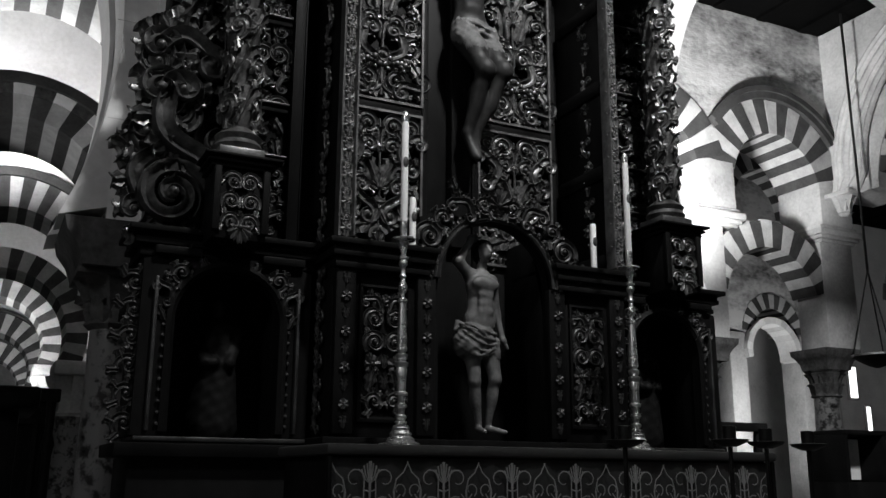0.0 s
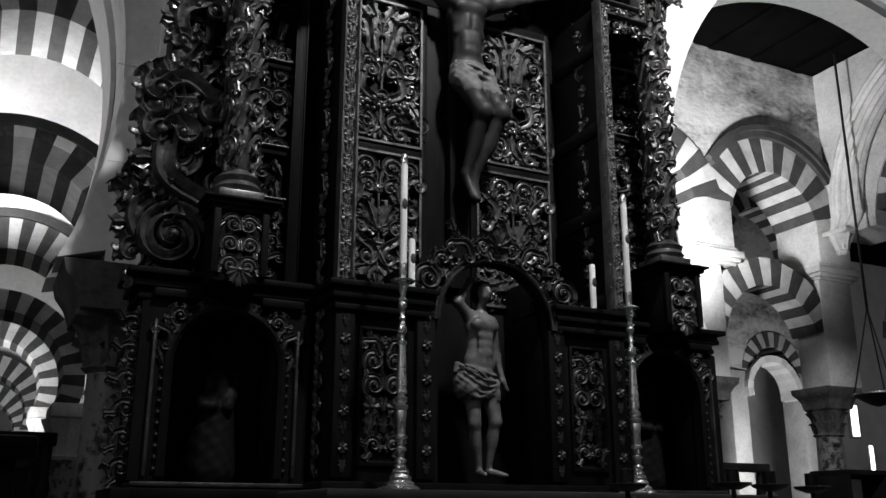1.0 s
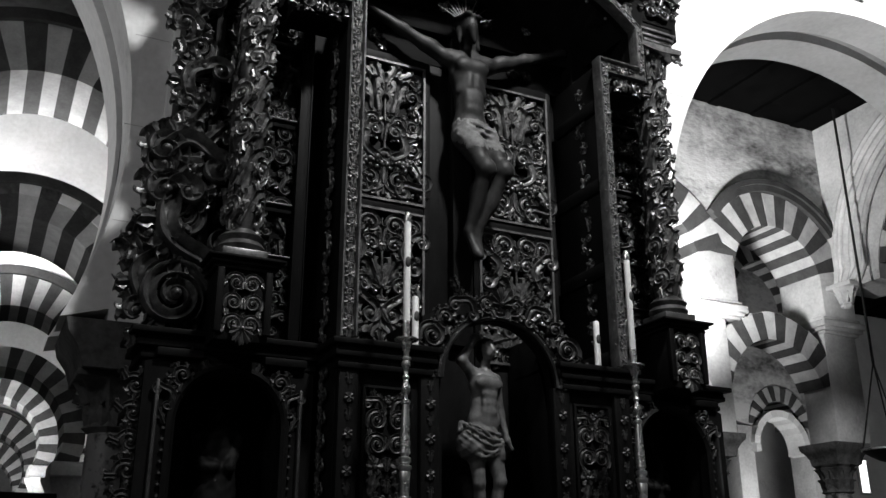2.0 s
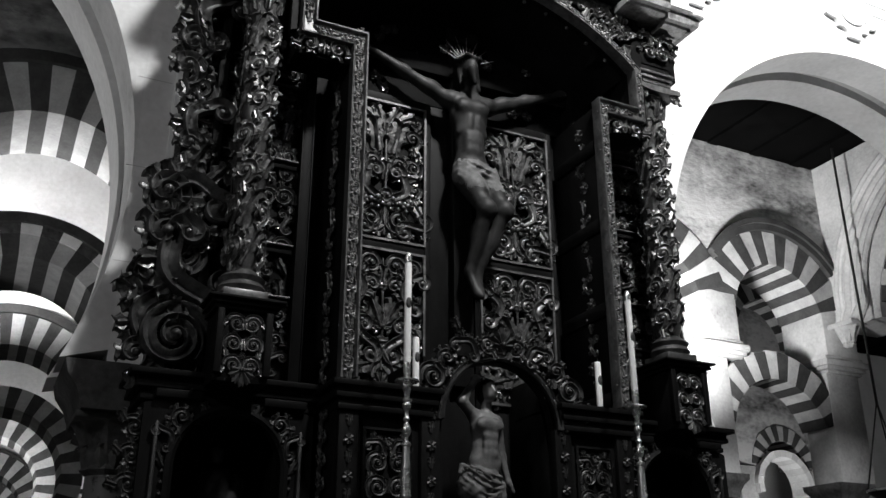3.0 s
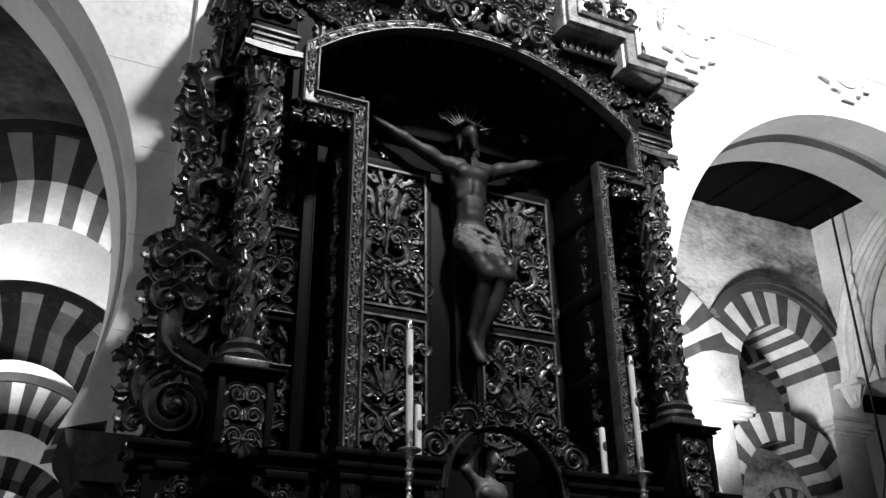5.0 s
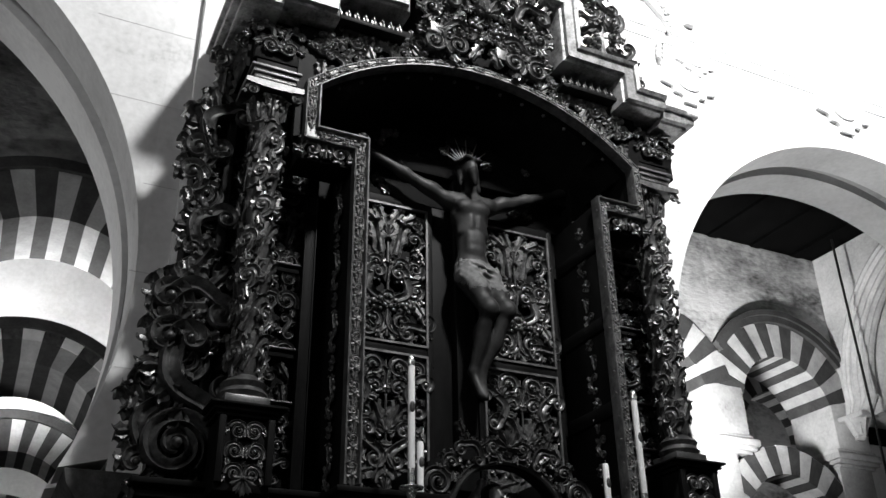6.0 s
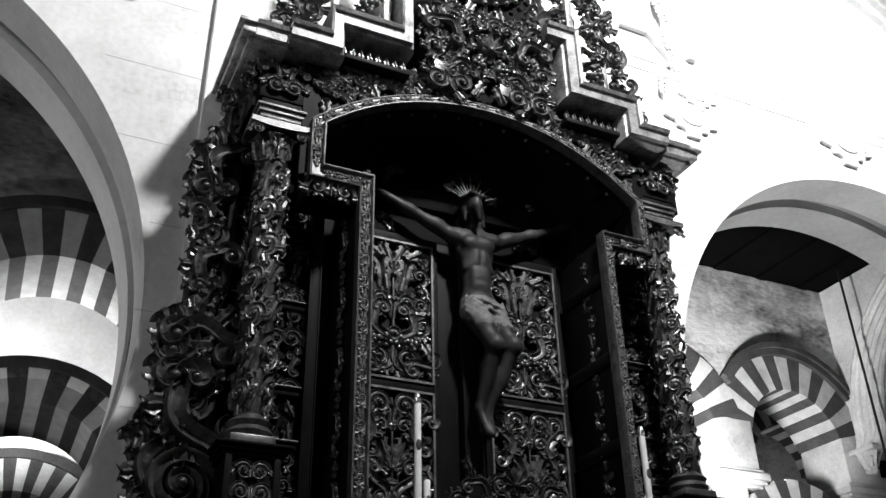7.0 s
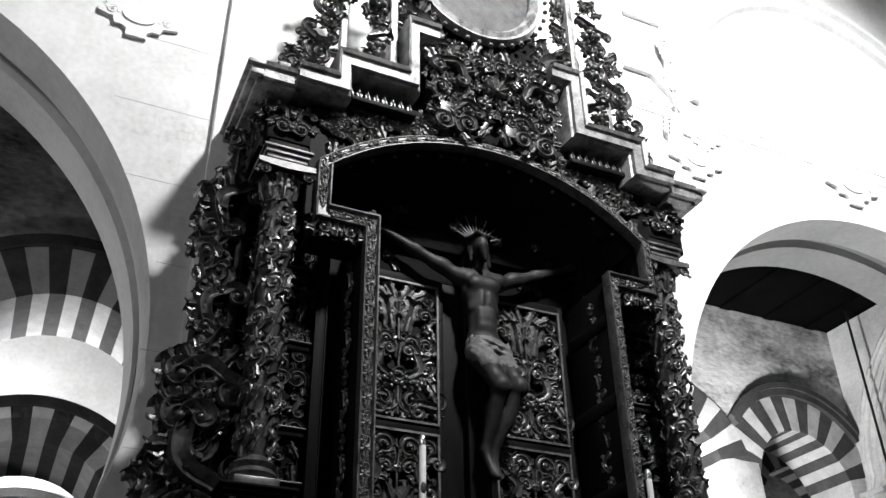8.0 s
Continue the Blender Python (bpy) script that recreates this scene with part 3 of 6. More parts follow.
def ring_arch(name, label, y, thick, cx, cz, r, ring, a0, a1, count, hood=0.0, across=True, soft=VDARK, pale=VLIGHT):
    """A free ring of voussoirs between two angles, brick at both ends, each stone a little uneven."""
    t = structure(name, label, "arch")
    M = ID if across else Matrix(((0, 1, 0, 0), (1, 0, 0, 0), (0, 0, 1, 0), (0, 0, 0, 1)))
    rnd = random.Random(name)
    for k in range(count):
        b0, b1 = a0 + (a1 - a0) * k / count, a0 + (a1 - a0) * (k + 1) / count
        dr, dy = rnd.uniform(-0.012, 0.012), rnd.uniform(-0.006, 0.006)
        bm = bmesh.new()
        prism(bm, arc(cx, cz, r + 0.4 * dr, b0 - 0.1, b1 + 0.1, 3) + arc(cx, cz, r + ring + dr, b1 + 0.1, b0 - 0.1, 3), y + dy, y + thick + dy)
        bmesh.ops.transform(bm, matrix=M, verts=bm.verts)
        part("voussoir", bm, soft if k % 2 == 0 else pale, t)
    if hood:
        bm = bmesh.new()
        prism(bm, arc(cx, cz, r + ring + 0.005, a0 - 22, a1 + 22, 36) + arc(cx, cz, r + ring + hood, a1 + 22, a0 - 22, 36), y - 0.07, y + 0.02)
        prism(bm, arc(cx, cz, r + ring + hood * 0.62, a0 - 22, a1 + 22, 36) + arc(cx, cz, r + ring + hood + 0.02, a1 + 22, a0 - 22, 36), y - 0.11, y - 0.06)
        bmesh.ops.transform(bm, matrix=M, verts=bm.verts)
        part("hood_moulding", bm, VDARK, t)
    return t


# two tiers of striped arches on slender piers, closing the side room
ROOM_Y, BAY, ROOM_X, SIDE_X = 5.2, 2.5, 8.12, 9.36
for k, (nm, extra) in enumerate((("room", "beyond the great arch"), ("room_next", "beside the altarpiece"))):
    cx = ROOM_X - BAY * k
    ring_arch("arch_%s_upper" % nm, "upper " + striped + " " + extra, ROOM_Y, 0.88, cx, 5.88, 0.9, 0.56, 168, 14, 15, 0.18 if k == 0 else 0.0)
    ring_arch("arch_%s_lower" % nm, "lower " + striped + " " + extra, ROOM_Y + 0.03, 0.5, cx - 0.24, 3.95, 0.95, 0.43, 167, 17, 15)
roomwall = structure("wall_room", "stained old rubble wall above the striped arches", "wall")
for k in range(2):
    cx = ROOM_X - BAY * k
    x1 = SIDE_X if k == 0 else cx + BAY / 2
    bm = bmesh.new()
    arch_plate(bm, cx - BAY / 2, x1, 0, 8.75, ROOM_Y + 0.02, ROOM_Y + 0.86, cx, 5.88, 1.12, 0.02, 36)
    part("wall_face", bm, ROUGHWALL, roomwall)
for k in range(3):
    x0, x1 = ROOM_X + 0.9 - BAY * k, ROOM_X + 1.6 - BAY * k
    pier = structure("pier", "pale stone pier on a marble column carrying the striped arches", "pier")
    bm = bmesh.new()
    box(bm, x0, x1, ROOM_Y + 0.004, ROOM_Y + 0.876, 5.4, 6.16, 0.02)
    part("pier_head", bm, STONE, pier)
    l0, l1 = x0 - 0.08, x0 + 0.42
    if k == 0:
        l1 = x1 - 0.08
    bm = bmesh.new()
    box(bm, l0, l1, ROOM_Y + 0.02, ROOM_Y + 0.58, 3.42, 5.12, 0.02)
    part("pier_body", bm, STONE, pier)
    for z0, z1, o in ((5.12, 5.17, 0.0), (5.17, 5.23, 0.05), (5.23, 5.33, 0.09), (5.33, 5.4, 0.03)):
        bm = bmesh.new()
        box(bm, x0 - 0.06 - o, x1 + o, ROOM_Y - o, ROOM_Y + 0.88 + o, z0, z1, 0.014)
        part("impost_course", bm, STONE, pier)
    cxs, cys = (l0 + l0 + 0.5) / 2 - 0.1, ROOM_Y + 0.3
    bm = bmesh.new()
    rows = []
    for z, w in ((3.1, 0.25), (3.14, 0.26), (3.2, 0.27), (3.28, 0.31), (3.34, 0.36), (3.42, 0.37)):
        rows.append([bm.verts.new((cxs + 0.05 + sx * w, cys + sy * w, z)) for sx, sy in ((-1, -1), (1, -1), (1, 1), (-1, 1))])
    for p, q in zip(rows, rows[1:]):
        for i in range(4):
            bm.faces.new((p[i], p[(i + 1) % 4], q[(i + 1) % 4], q[i]))
    bm.faces.new(rows[0][::-1])
    bm.faces.new(rows[-1])
    part("impost_block", bm, DARKSTONE, pier, "dark hollowed stone block below the pier")
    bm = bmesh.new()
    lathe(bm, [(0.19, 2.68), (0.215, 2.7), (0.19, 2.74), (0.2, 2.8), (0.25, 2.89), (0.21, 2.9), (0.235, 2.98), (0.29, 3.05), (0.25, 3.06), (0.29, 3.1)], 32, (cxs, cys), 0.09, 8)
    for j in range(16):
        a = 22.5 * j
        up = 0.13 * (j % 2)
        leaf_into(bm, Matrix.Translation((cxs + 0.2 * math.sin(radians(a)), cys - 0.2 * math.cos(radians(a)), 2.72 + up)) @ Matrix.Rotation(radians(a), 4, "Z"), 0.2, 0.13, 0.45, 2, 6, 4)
    part("capital", bm, DARKSTONE, pier, "dark carved leaf capital")
    bm = bmesh.new()
    lathe(bm, [(0.27, 0.0), (0.29, 0.1), (0.22, 0.22), (0.225, 1.4), (0.19, 2.68)], 28, (cxs, cys))
    part("column_shaft", bm, MARBLE, pier, "grey veined marble shaft")
ring_arch("arch_room_far", "small dim striped arch far behind the columns", 9.4, 0.7, 12.13, 4.43, 0.54, 0.32, 178, 2, 15)
ring_arch("arch_room_low", "low pale arch far behind the columns", 9.3, 0.5, 12.03, 4.0, 0.62, 0.14, 190, -10, 15, pale=PLASTER, soft=PLASTER)
farwall = structure("wall_room_far", "dim rubble wall over the far arches of the side room", "wall")
bm = bmesh.new()
arch_plate(bm, 10.6, 13.6, 0, 8.75, 9.42, 10.0, 12.13, 4.43, 0.7, 0.02, 30)
part("wall_face", bm, ROUGHWALL, farwall)
bm = bmesh.new()
box(bm, 10.9, 11.35, 9.42, 10.0, 0, 4.41, 0.02)
box(bm, 12.9, 13.3, 9.42, 10.0, 0, 4.41, 0.02)
part("pier", bm, STONE, farwall)
ring_arch("arch_room_deep", "dark striped arch seen under the upper arch", 8.0, 0.6, 10.75, 6.6, 0.85, 0.7, 178, 2, 15)
ring_arch("arch_side_upper", "dim upper " + striped + " in the side wall", SIDE_X + 0.02, 0.9, 2.65, 5.85, 1.2, 0.62, 172, 8, 19, across=False)
ring_arch("arch_side_lower", "dim lower " + striped + " in the side wall", SIDE_X + 0.1, 0.6, 2.75, 3.95, 1.35, 0.5, 175, 5, 21, across=False)
sidewall = structure("wall_side", "pale worn plaster wall over the side arches", "wall")
M = Matrix(((0, 1, 0, 0), (1, 0, 0, 0), (0, 0, 1, 0), (0, 0, 0, 1)))
bm = bmesh.new()
arch_plate(bm, 0.2, ROOM_Y + 0.02, 0, 8.75, SIDE_X, SIDE_X + 0.9, 2.65, 5.85, 1.72, 0.0, 36)
bmesh.ops.transform(bm, matrix=M, verts=bm.verts)
part("wall_face", bm, STONE, sidewall)

back = structure("wall_far", "pale plaster wall closing the far rooms", "wall")
bm = bmesh.new()
box(bm, -14, 22, 28, 28.3, 0, 9)
part("aisle_end", bm, STONE, back)
bm = bmesh.new()
box(bm, 8.5, 21.6, 13.2, 13.5, 0, 8.7)
part("room_end", bm, PLASTER, back)
glow = bpy.data.materials.new("daylit_window")
glow.use_nodes = True
glow.node_tree.nodes["Principled BSDF"].inputs["Emission Color"].default_value = (1, 1, 1, 1)
glow.node_tree.nodes["Principled BSDF"].inputs["Emission Strength"].default_value = 2.5
for i, (x, z, w, h) in enumerate(((18.8, 4.05, 0.13, 0.42), (19.3, 3.0, 0.07, 0.4))):
    win = structure("window_%d" % (i + 1), "narrow bright window at the end of the far room", "window")
    bm = bmesh.new()
    box(bm, x - w - 0.06, x + w + 0.06, 13.12, 13.2, z - h - 0.06, z + h + 0.06, 0.01)
    part("window_frame", bm, STONE, win)
    bm = bmesh.new()
    box(bm, x - w, x + w, 13.1, 13.125, z - h, z + h)
    part("pane", bm, glow, win)
closing = structure("wall_south", "dim stone walls closing the hall behind the visitor", "wall")
for x0, x1, y0, y1 in ((-14, 22, -14, -13.7), (-14, -13.7, -13.7, 28), (21.7, 22, -13.7, 28)):
    bm = bmesh.new()
    box(bm, x0, x1, y0, y1, 0, 13.0)
    part("wall_face", bm, STONE, closing)
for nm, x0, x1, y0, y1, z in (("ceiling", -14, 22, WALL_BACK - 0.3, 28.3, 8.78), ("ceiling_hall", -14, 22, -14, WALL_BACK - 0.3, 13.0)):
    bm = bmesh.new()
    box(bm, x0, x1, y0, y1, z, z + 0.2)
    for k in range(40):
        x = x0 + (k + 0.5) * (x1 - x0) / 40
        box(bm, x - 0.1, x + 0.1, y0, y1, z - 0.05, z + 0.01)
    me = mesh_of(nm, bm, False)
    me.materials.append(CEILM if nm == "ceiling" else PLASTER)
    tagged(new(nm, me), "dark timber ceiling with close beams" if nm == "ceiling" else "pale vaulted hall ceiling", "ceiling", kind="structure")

# ribbed pointed arch springing from the side wall of the room
ribs = structure("ribbed_arch", "pale moulded stone ribs springing from a small carved capital", "arch")
for i, (off, rad) in enumerate(((0.0, 0.06), (0.11, 0.045), (0.22, 0.085), (0.34, 0.045), (0.45, 0.085), (0.56, 0.05))):
    bm = bmesh.new()
    pts = [(SIDE_X - 0.08 + 0.05 * (i % 2), 5.12 - 0.62 * off, 5.86)]
    for k in range(26):
        a = radians(90.0 * k / 25)
        R = 2.4 - off
        pts.append((SIDE_X - 0.02 - 0.05 * (i % 2), 5.1 - 2.4 + R * math.cos(a), 6.15 + R * 1.05 * math.sin(a)))
    tube(bm, pts, rad, 8, 1.0, (1, 0, 0))
    part("rib", bm, STONE, ribs)
bm = bmesh.new()
box(bm, SIDE_X - 0.26, SIDE_X + 0.08, 4.72, 5.2, 5.82, 5.9, 0.015)
lathe(bm, [(0.05, 5.5), (0.1, 5.54), (0.08, 5.58), (0.13, 5.68), (0.19, 5.82)], 18, (SIDE_X - 0.08, 4.98), 0.15, 7)
for j in range(10):
    a = 36 * j
    leaf_into(bm, Matrix.Translation((SIDE_X - 0.08 + 0.09 * math.sin(radians(a)), 4.98 - 0.09 * math.cos(radians(a)), 5.58)) @ Matrix.Rotation(radians(a), 4, "Z"), 0.2, 0.13, 0.5, 2, 6, 4)
part("corbel_capital", bm, STONE, ribs, "small carved leaf capital")

# ---- the altarpiece ----
ret = thing("altarpiece", "towering dark carved and gilded baroque altarpiece against the wall", "altarpiece")

F_Y = -0.08      # plane of the central frame
WING_Y = 0.30    # plane of the wings
PAN_Y = 0.51     # plane of the recessed doors
Z0, Z1 = 1.62, 2.76   # predella


def sub(name, label=""):
    ob = new(name)
    ob.parent = ret
    ob.empty_display_size = 0.05
    if label:
        tagged(ob, label)
    return ob


def solid(name, material, boxes, parent=None, label="", bevel=0.008):
    for b in boxes:
        bm = bmesh.new()
        box(bm, *b, bevel)
        part(name, bm, material, parent or ret, label)


def moulded(name, material, x0, x1, y, z0, z1, out, parent=None, label="", steps=5, back=0.62):
    """A horizontal cornice with a stepped section that grows outward with height."""
    bm = bmesh.new()
    for k in range(steps):
        u0, u1 = k / steps, (k + 1) / steps
        d = out * (0.25 + 0.75 * ((k + 1) / steps) ** 1.3) if k % 2 == 0 else out * (0.18 + 0.75 * (k / steps) ** 1.3)
        box(bm, x0 - d, x1 + d, y - d, back, z0 + (z1 - z0) * u0, z0 + (z1 - z0) * u1 + 0.001, min(0.006, (z1 - z0) / steps * 0.25))
    return part(name, bm, material, parent or ret, label)


# plinth behind the altar table
solid("plinth", WOOD, [(-2.0, 2.0, 0.12, 0.66, 0.0, 1.55), (-2.08, 2.08, 0.05, 0.66, 1.55, 1.62)], label="dark plain wooden plinth")
solid("plinth_centre", WOOD, [(-1.06, 1.06, -0.16, 0.1, 0.0, 1.56), (-1.08, 1.08, -0.2, 0.1, 1.56, 1.66)])


def arched_plate(x0, x1, z0, z1, cx, r, zspring, y0, y1, n=22):
    bm = bmesh.new()
    inner = [(cx - r, z0)] + arc(cx, zspring, r, 180, 0, n) + [(cx + r, z0)]
    outer = [(x0, z0)] + [(x0 if k < n * 0.28 else (x1 if k > n * 0.72 else x0 + (x1 - x0) * (k / n - 0.28) / 0.44), z1 if n * 0.28 <= k <= n * 0.72 else z0 + (z1 - z0) * min(1, (k if k < n / 2 else n - k) / (n * 0.28))) for k in range(n + 1)] + [(x1, z0)]
    f = [[bm.verts.new((x, y, z)) for x, z in o] for o in (inner, outer) for y in (y0, y1)]
    i0, i1, o0, o1 = f
    for k in range(len(inner) - 1):
        bm.faces.new((i0[k], i0[k + 1], o0[k + 1], o0[k]))
        bm.faces.new((i1[k + 1], i1[k], o1[k], o1[k + 1]))
        bm.faces.new((i0[k + 1], i0[k], i1[k], i1[k + 1]))
        bm.faces.new((o0[k], o0[k + 1], o1[k + 1], o1[k]))
    return bm


# central niche of the predella
centre = sub("predella_centre", "dark carved centre block with an arched niche")
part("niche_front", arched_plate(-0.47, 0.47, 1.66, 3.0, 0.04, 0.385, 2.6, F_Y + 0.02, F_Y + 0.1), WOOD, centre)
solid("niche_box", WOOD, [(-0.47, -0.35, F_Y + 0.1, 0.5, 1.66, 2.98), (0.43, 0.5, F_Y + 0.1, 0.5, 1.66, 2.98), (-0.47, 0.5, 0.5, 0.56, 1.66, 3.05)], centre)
bm = bmesh.new()
pts = [(0.04 + 0.41 * math.cos(radians(a)), F_Y, 2.6 + 0.41 * math.sin(radians(a))) for a in range(180, -1, -5)]
sweep(bm, pts, [(-0.022, 0.0), (-0.022, 0.02), (-0.01, 0.028), (0.0, 0.012), (0.012, 0.012), (0.02, 0.022), (0.026, 0.0)])
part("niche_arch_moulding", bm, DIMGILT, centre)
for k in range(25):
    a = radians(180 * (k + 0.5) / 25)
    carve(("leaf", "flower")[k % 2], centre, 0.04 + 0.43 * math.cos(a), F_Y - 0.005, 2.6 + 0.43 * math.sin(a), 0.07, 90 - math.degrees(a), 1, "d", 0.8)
bm = bmesh.new()
bead(bm, 0, 0, 0, 0.012, 1)
bead_mesh = mesh_of("bead", bm)
bead_mesh.materials.append(TRIM)
dim_bead = bead_mesh.copy()
dim_bead.materials[0] = DIMGILT
for k in range(27):
    a = radians(180 * k / 26)
    piece("bead", dim_bead, centre, Matrix.Translation((0.04 + 0.455 * math.cos(a), F_Y - 0.01, 2.6 + 0.455 * math.sin(a))) @ Matrix.Diagonal((1.3, 1, 1.3, 1)))
solid("predella_panel", WOOD, [(-1.0, -0.46, F_Y + 0.03, 0.5, 1.66, 2.62), (0.5, 1.0, F_Y + 0.03, 0.5, 1.66, 2.62)], centre)
for s in (-1, 1):
    o = 0.04 if s > 0 else 0.0
    for x in (0.43 + o, 0.93):
        solid("strip", WOOD, [(s * x - 0.06, s * x + 0.06, F_Y - 0.005, F_Y + 0.05, 1.68, 2.6)], centre)
        for k in range(9):
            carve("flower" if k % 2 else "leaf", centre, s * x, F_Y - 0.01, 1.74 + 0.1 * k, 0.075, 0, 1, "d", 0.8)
    bm = bmesh.new()
    x0, x1 = s * (0.53 + o), s * 0.84
    x0, x1 = min(x0, x1), max(x0, x1)
    sweep(bm, [(x0, F_Y + 0.03, 1.75), (x1, F_Y + 0.03, 1.75), (x1, F_Y + 0.03, 2.52), (x0, F_Y + 0.03, 2.52)], [(0.0, 0.0), (0.0, 0.02), (0.015, 0.025), (0.03, 0.0)], True)
    part("panel_moulding", bm, WOOD, centre)
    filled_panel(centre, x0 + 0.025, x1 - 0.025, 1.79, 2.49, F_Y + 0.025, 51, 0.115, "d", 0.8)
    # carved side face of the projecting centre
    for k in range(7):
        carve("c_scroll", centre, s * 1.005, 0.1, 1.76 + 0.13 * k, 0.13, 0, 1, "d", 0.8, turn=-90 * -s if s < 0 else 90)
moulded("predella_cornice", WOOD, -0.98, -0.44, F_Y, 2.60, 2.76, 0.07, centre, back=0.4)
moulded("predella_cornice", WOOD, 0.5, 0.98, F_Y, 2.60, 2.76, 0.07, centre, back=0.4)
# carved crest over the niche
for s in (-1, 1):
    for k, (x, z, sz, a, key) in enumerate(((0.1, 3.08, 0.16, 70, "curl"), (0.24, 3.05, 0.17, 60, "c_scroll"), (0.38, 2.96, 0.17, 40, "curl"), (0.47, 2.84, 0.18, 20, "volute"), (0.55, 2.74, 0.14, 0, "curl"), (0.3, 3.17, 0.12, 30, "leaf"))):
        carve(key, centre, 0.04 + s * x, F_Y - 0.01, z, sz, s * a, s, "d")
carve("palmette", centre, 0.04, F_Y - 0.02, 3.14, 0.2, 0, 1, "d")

# wings: predella with arched side niches
for s in (-1, 1):
    w = sub("predella_wing", "dark carved side block with an arched niche")
    cx = s * 1.52
    pl = arched_plate(cx - 0.47, cx + 0.47, 1.66, 2.62, cx, 0.29, 2.28, WING_Y - 0.12, WING_Y - 0.06)
    part("niche_front", pl, WOOD, w)
    solid("niche_box", WOOD, [(cx - 0.47, cx - 0.3, WING_Y - 0.06, 0.66, 1.66, 2.62), (cx + 0.3, cx + 0.47, WING_Y - 0.06, 0.66, 1.66, 2.62), (cx - 0.47, cx + 0.47, 0.6, 0.66, 1.66, 2.66), (cx - 0.3, cx + 0.3, WING_Y - 0.06, 0.6, 2.58, 2.615)], w)
    bm = bmesh.new()
    pts = [(cx - 0.31, WING_Y - 0.12, 1.68)] + [(cx + 0.31 * math.cos(radians(a)), WING_Y - 0.12, 2.28 + 0.31 * math.sin(radians(a))) for a in range(180, -1, -8)] + [(cx + 0.31, WING_Y - 0.12, 1.68)]
    sweep(bm, pts, [(-0.02, 0.0), (-0.02, 0.02), (0.0, 0.035), (0.025, 0.02), (0.025, 0.0)])
    part("niche_moulding", bm, WOOD, w)
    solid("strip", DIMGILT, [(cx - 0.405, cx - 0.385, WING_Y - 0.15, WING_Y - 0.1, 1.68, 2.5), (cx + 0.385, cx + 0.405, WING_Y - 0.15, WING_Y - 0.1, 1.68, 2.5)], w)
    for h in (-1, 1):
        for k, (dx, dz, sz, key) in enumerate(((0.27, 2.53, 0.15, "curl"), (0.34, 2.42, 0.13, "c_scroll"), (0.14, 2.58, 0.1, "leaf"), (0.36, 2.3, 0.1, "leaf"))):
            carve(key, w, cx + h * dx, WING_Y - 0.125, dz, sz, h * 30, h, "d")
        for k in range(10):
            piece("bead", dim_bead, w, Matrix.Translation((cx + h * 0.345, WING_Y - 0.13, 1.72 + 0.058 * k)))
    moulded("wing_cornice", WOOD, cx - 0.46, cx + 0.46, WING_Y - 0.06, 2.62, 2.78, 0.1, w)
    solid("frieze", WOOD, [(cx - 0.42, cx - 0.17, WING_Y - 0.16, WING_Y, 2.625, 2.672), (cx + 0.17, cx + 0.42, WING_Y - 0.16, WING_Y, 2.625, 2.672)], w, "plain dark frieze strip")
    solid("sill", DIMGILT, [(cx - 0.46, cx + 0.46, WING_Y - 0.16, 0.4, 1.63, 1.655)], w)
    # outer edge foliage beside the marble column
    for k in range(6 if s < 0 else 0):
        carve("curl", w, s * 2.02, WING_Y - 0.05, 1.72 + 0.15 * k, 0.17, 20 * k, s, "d")

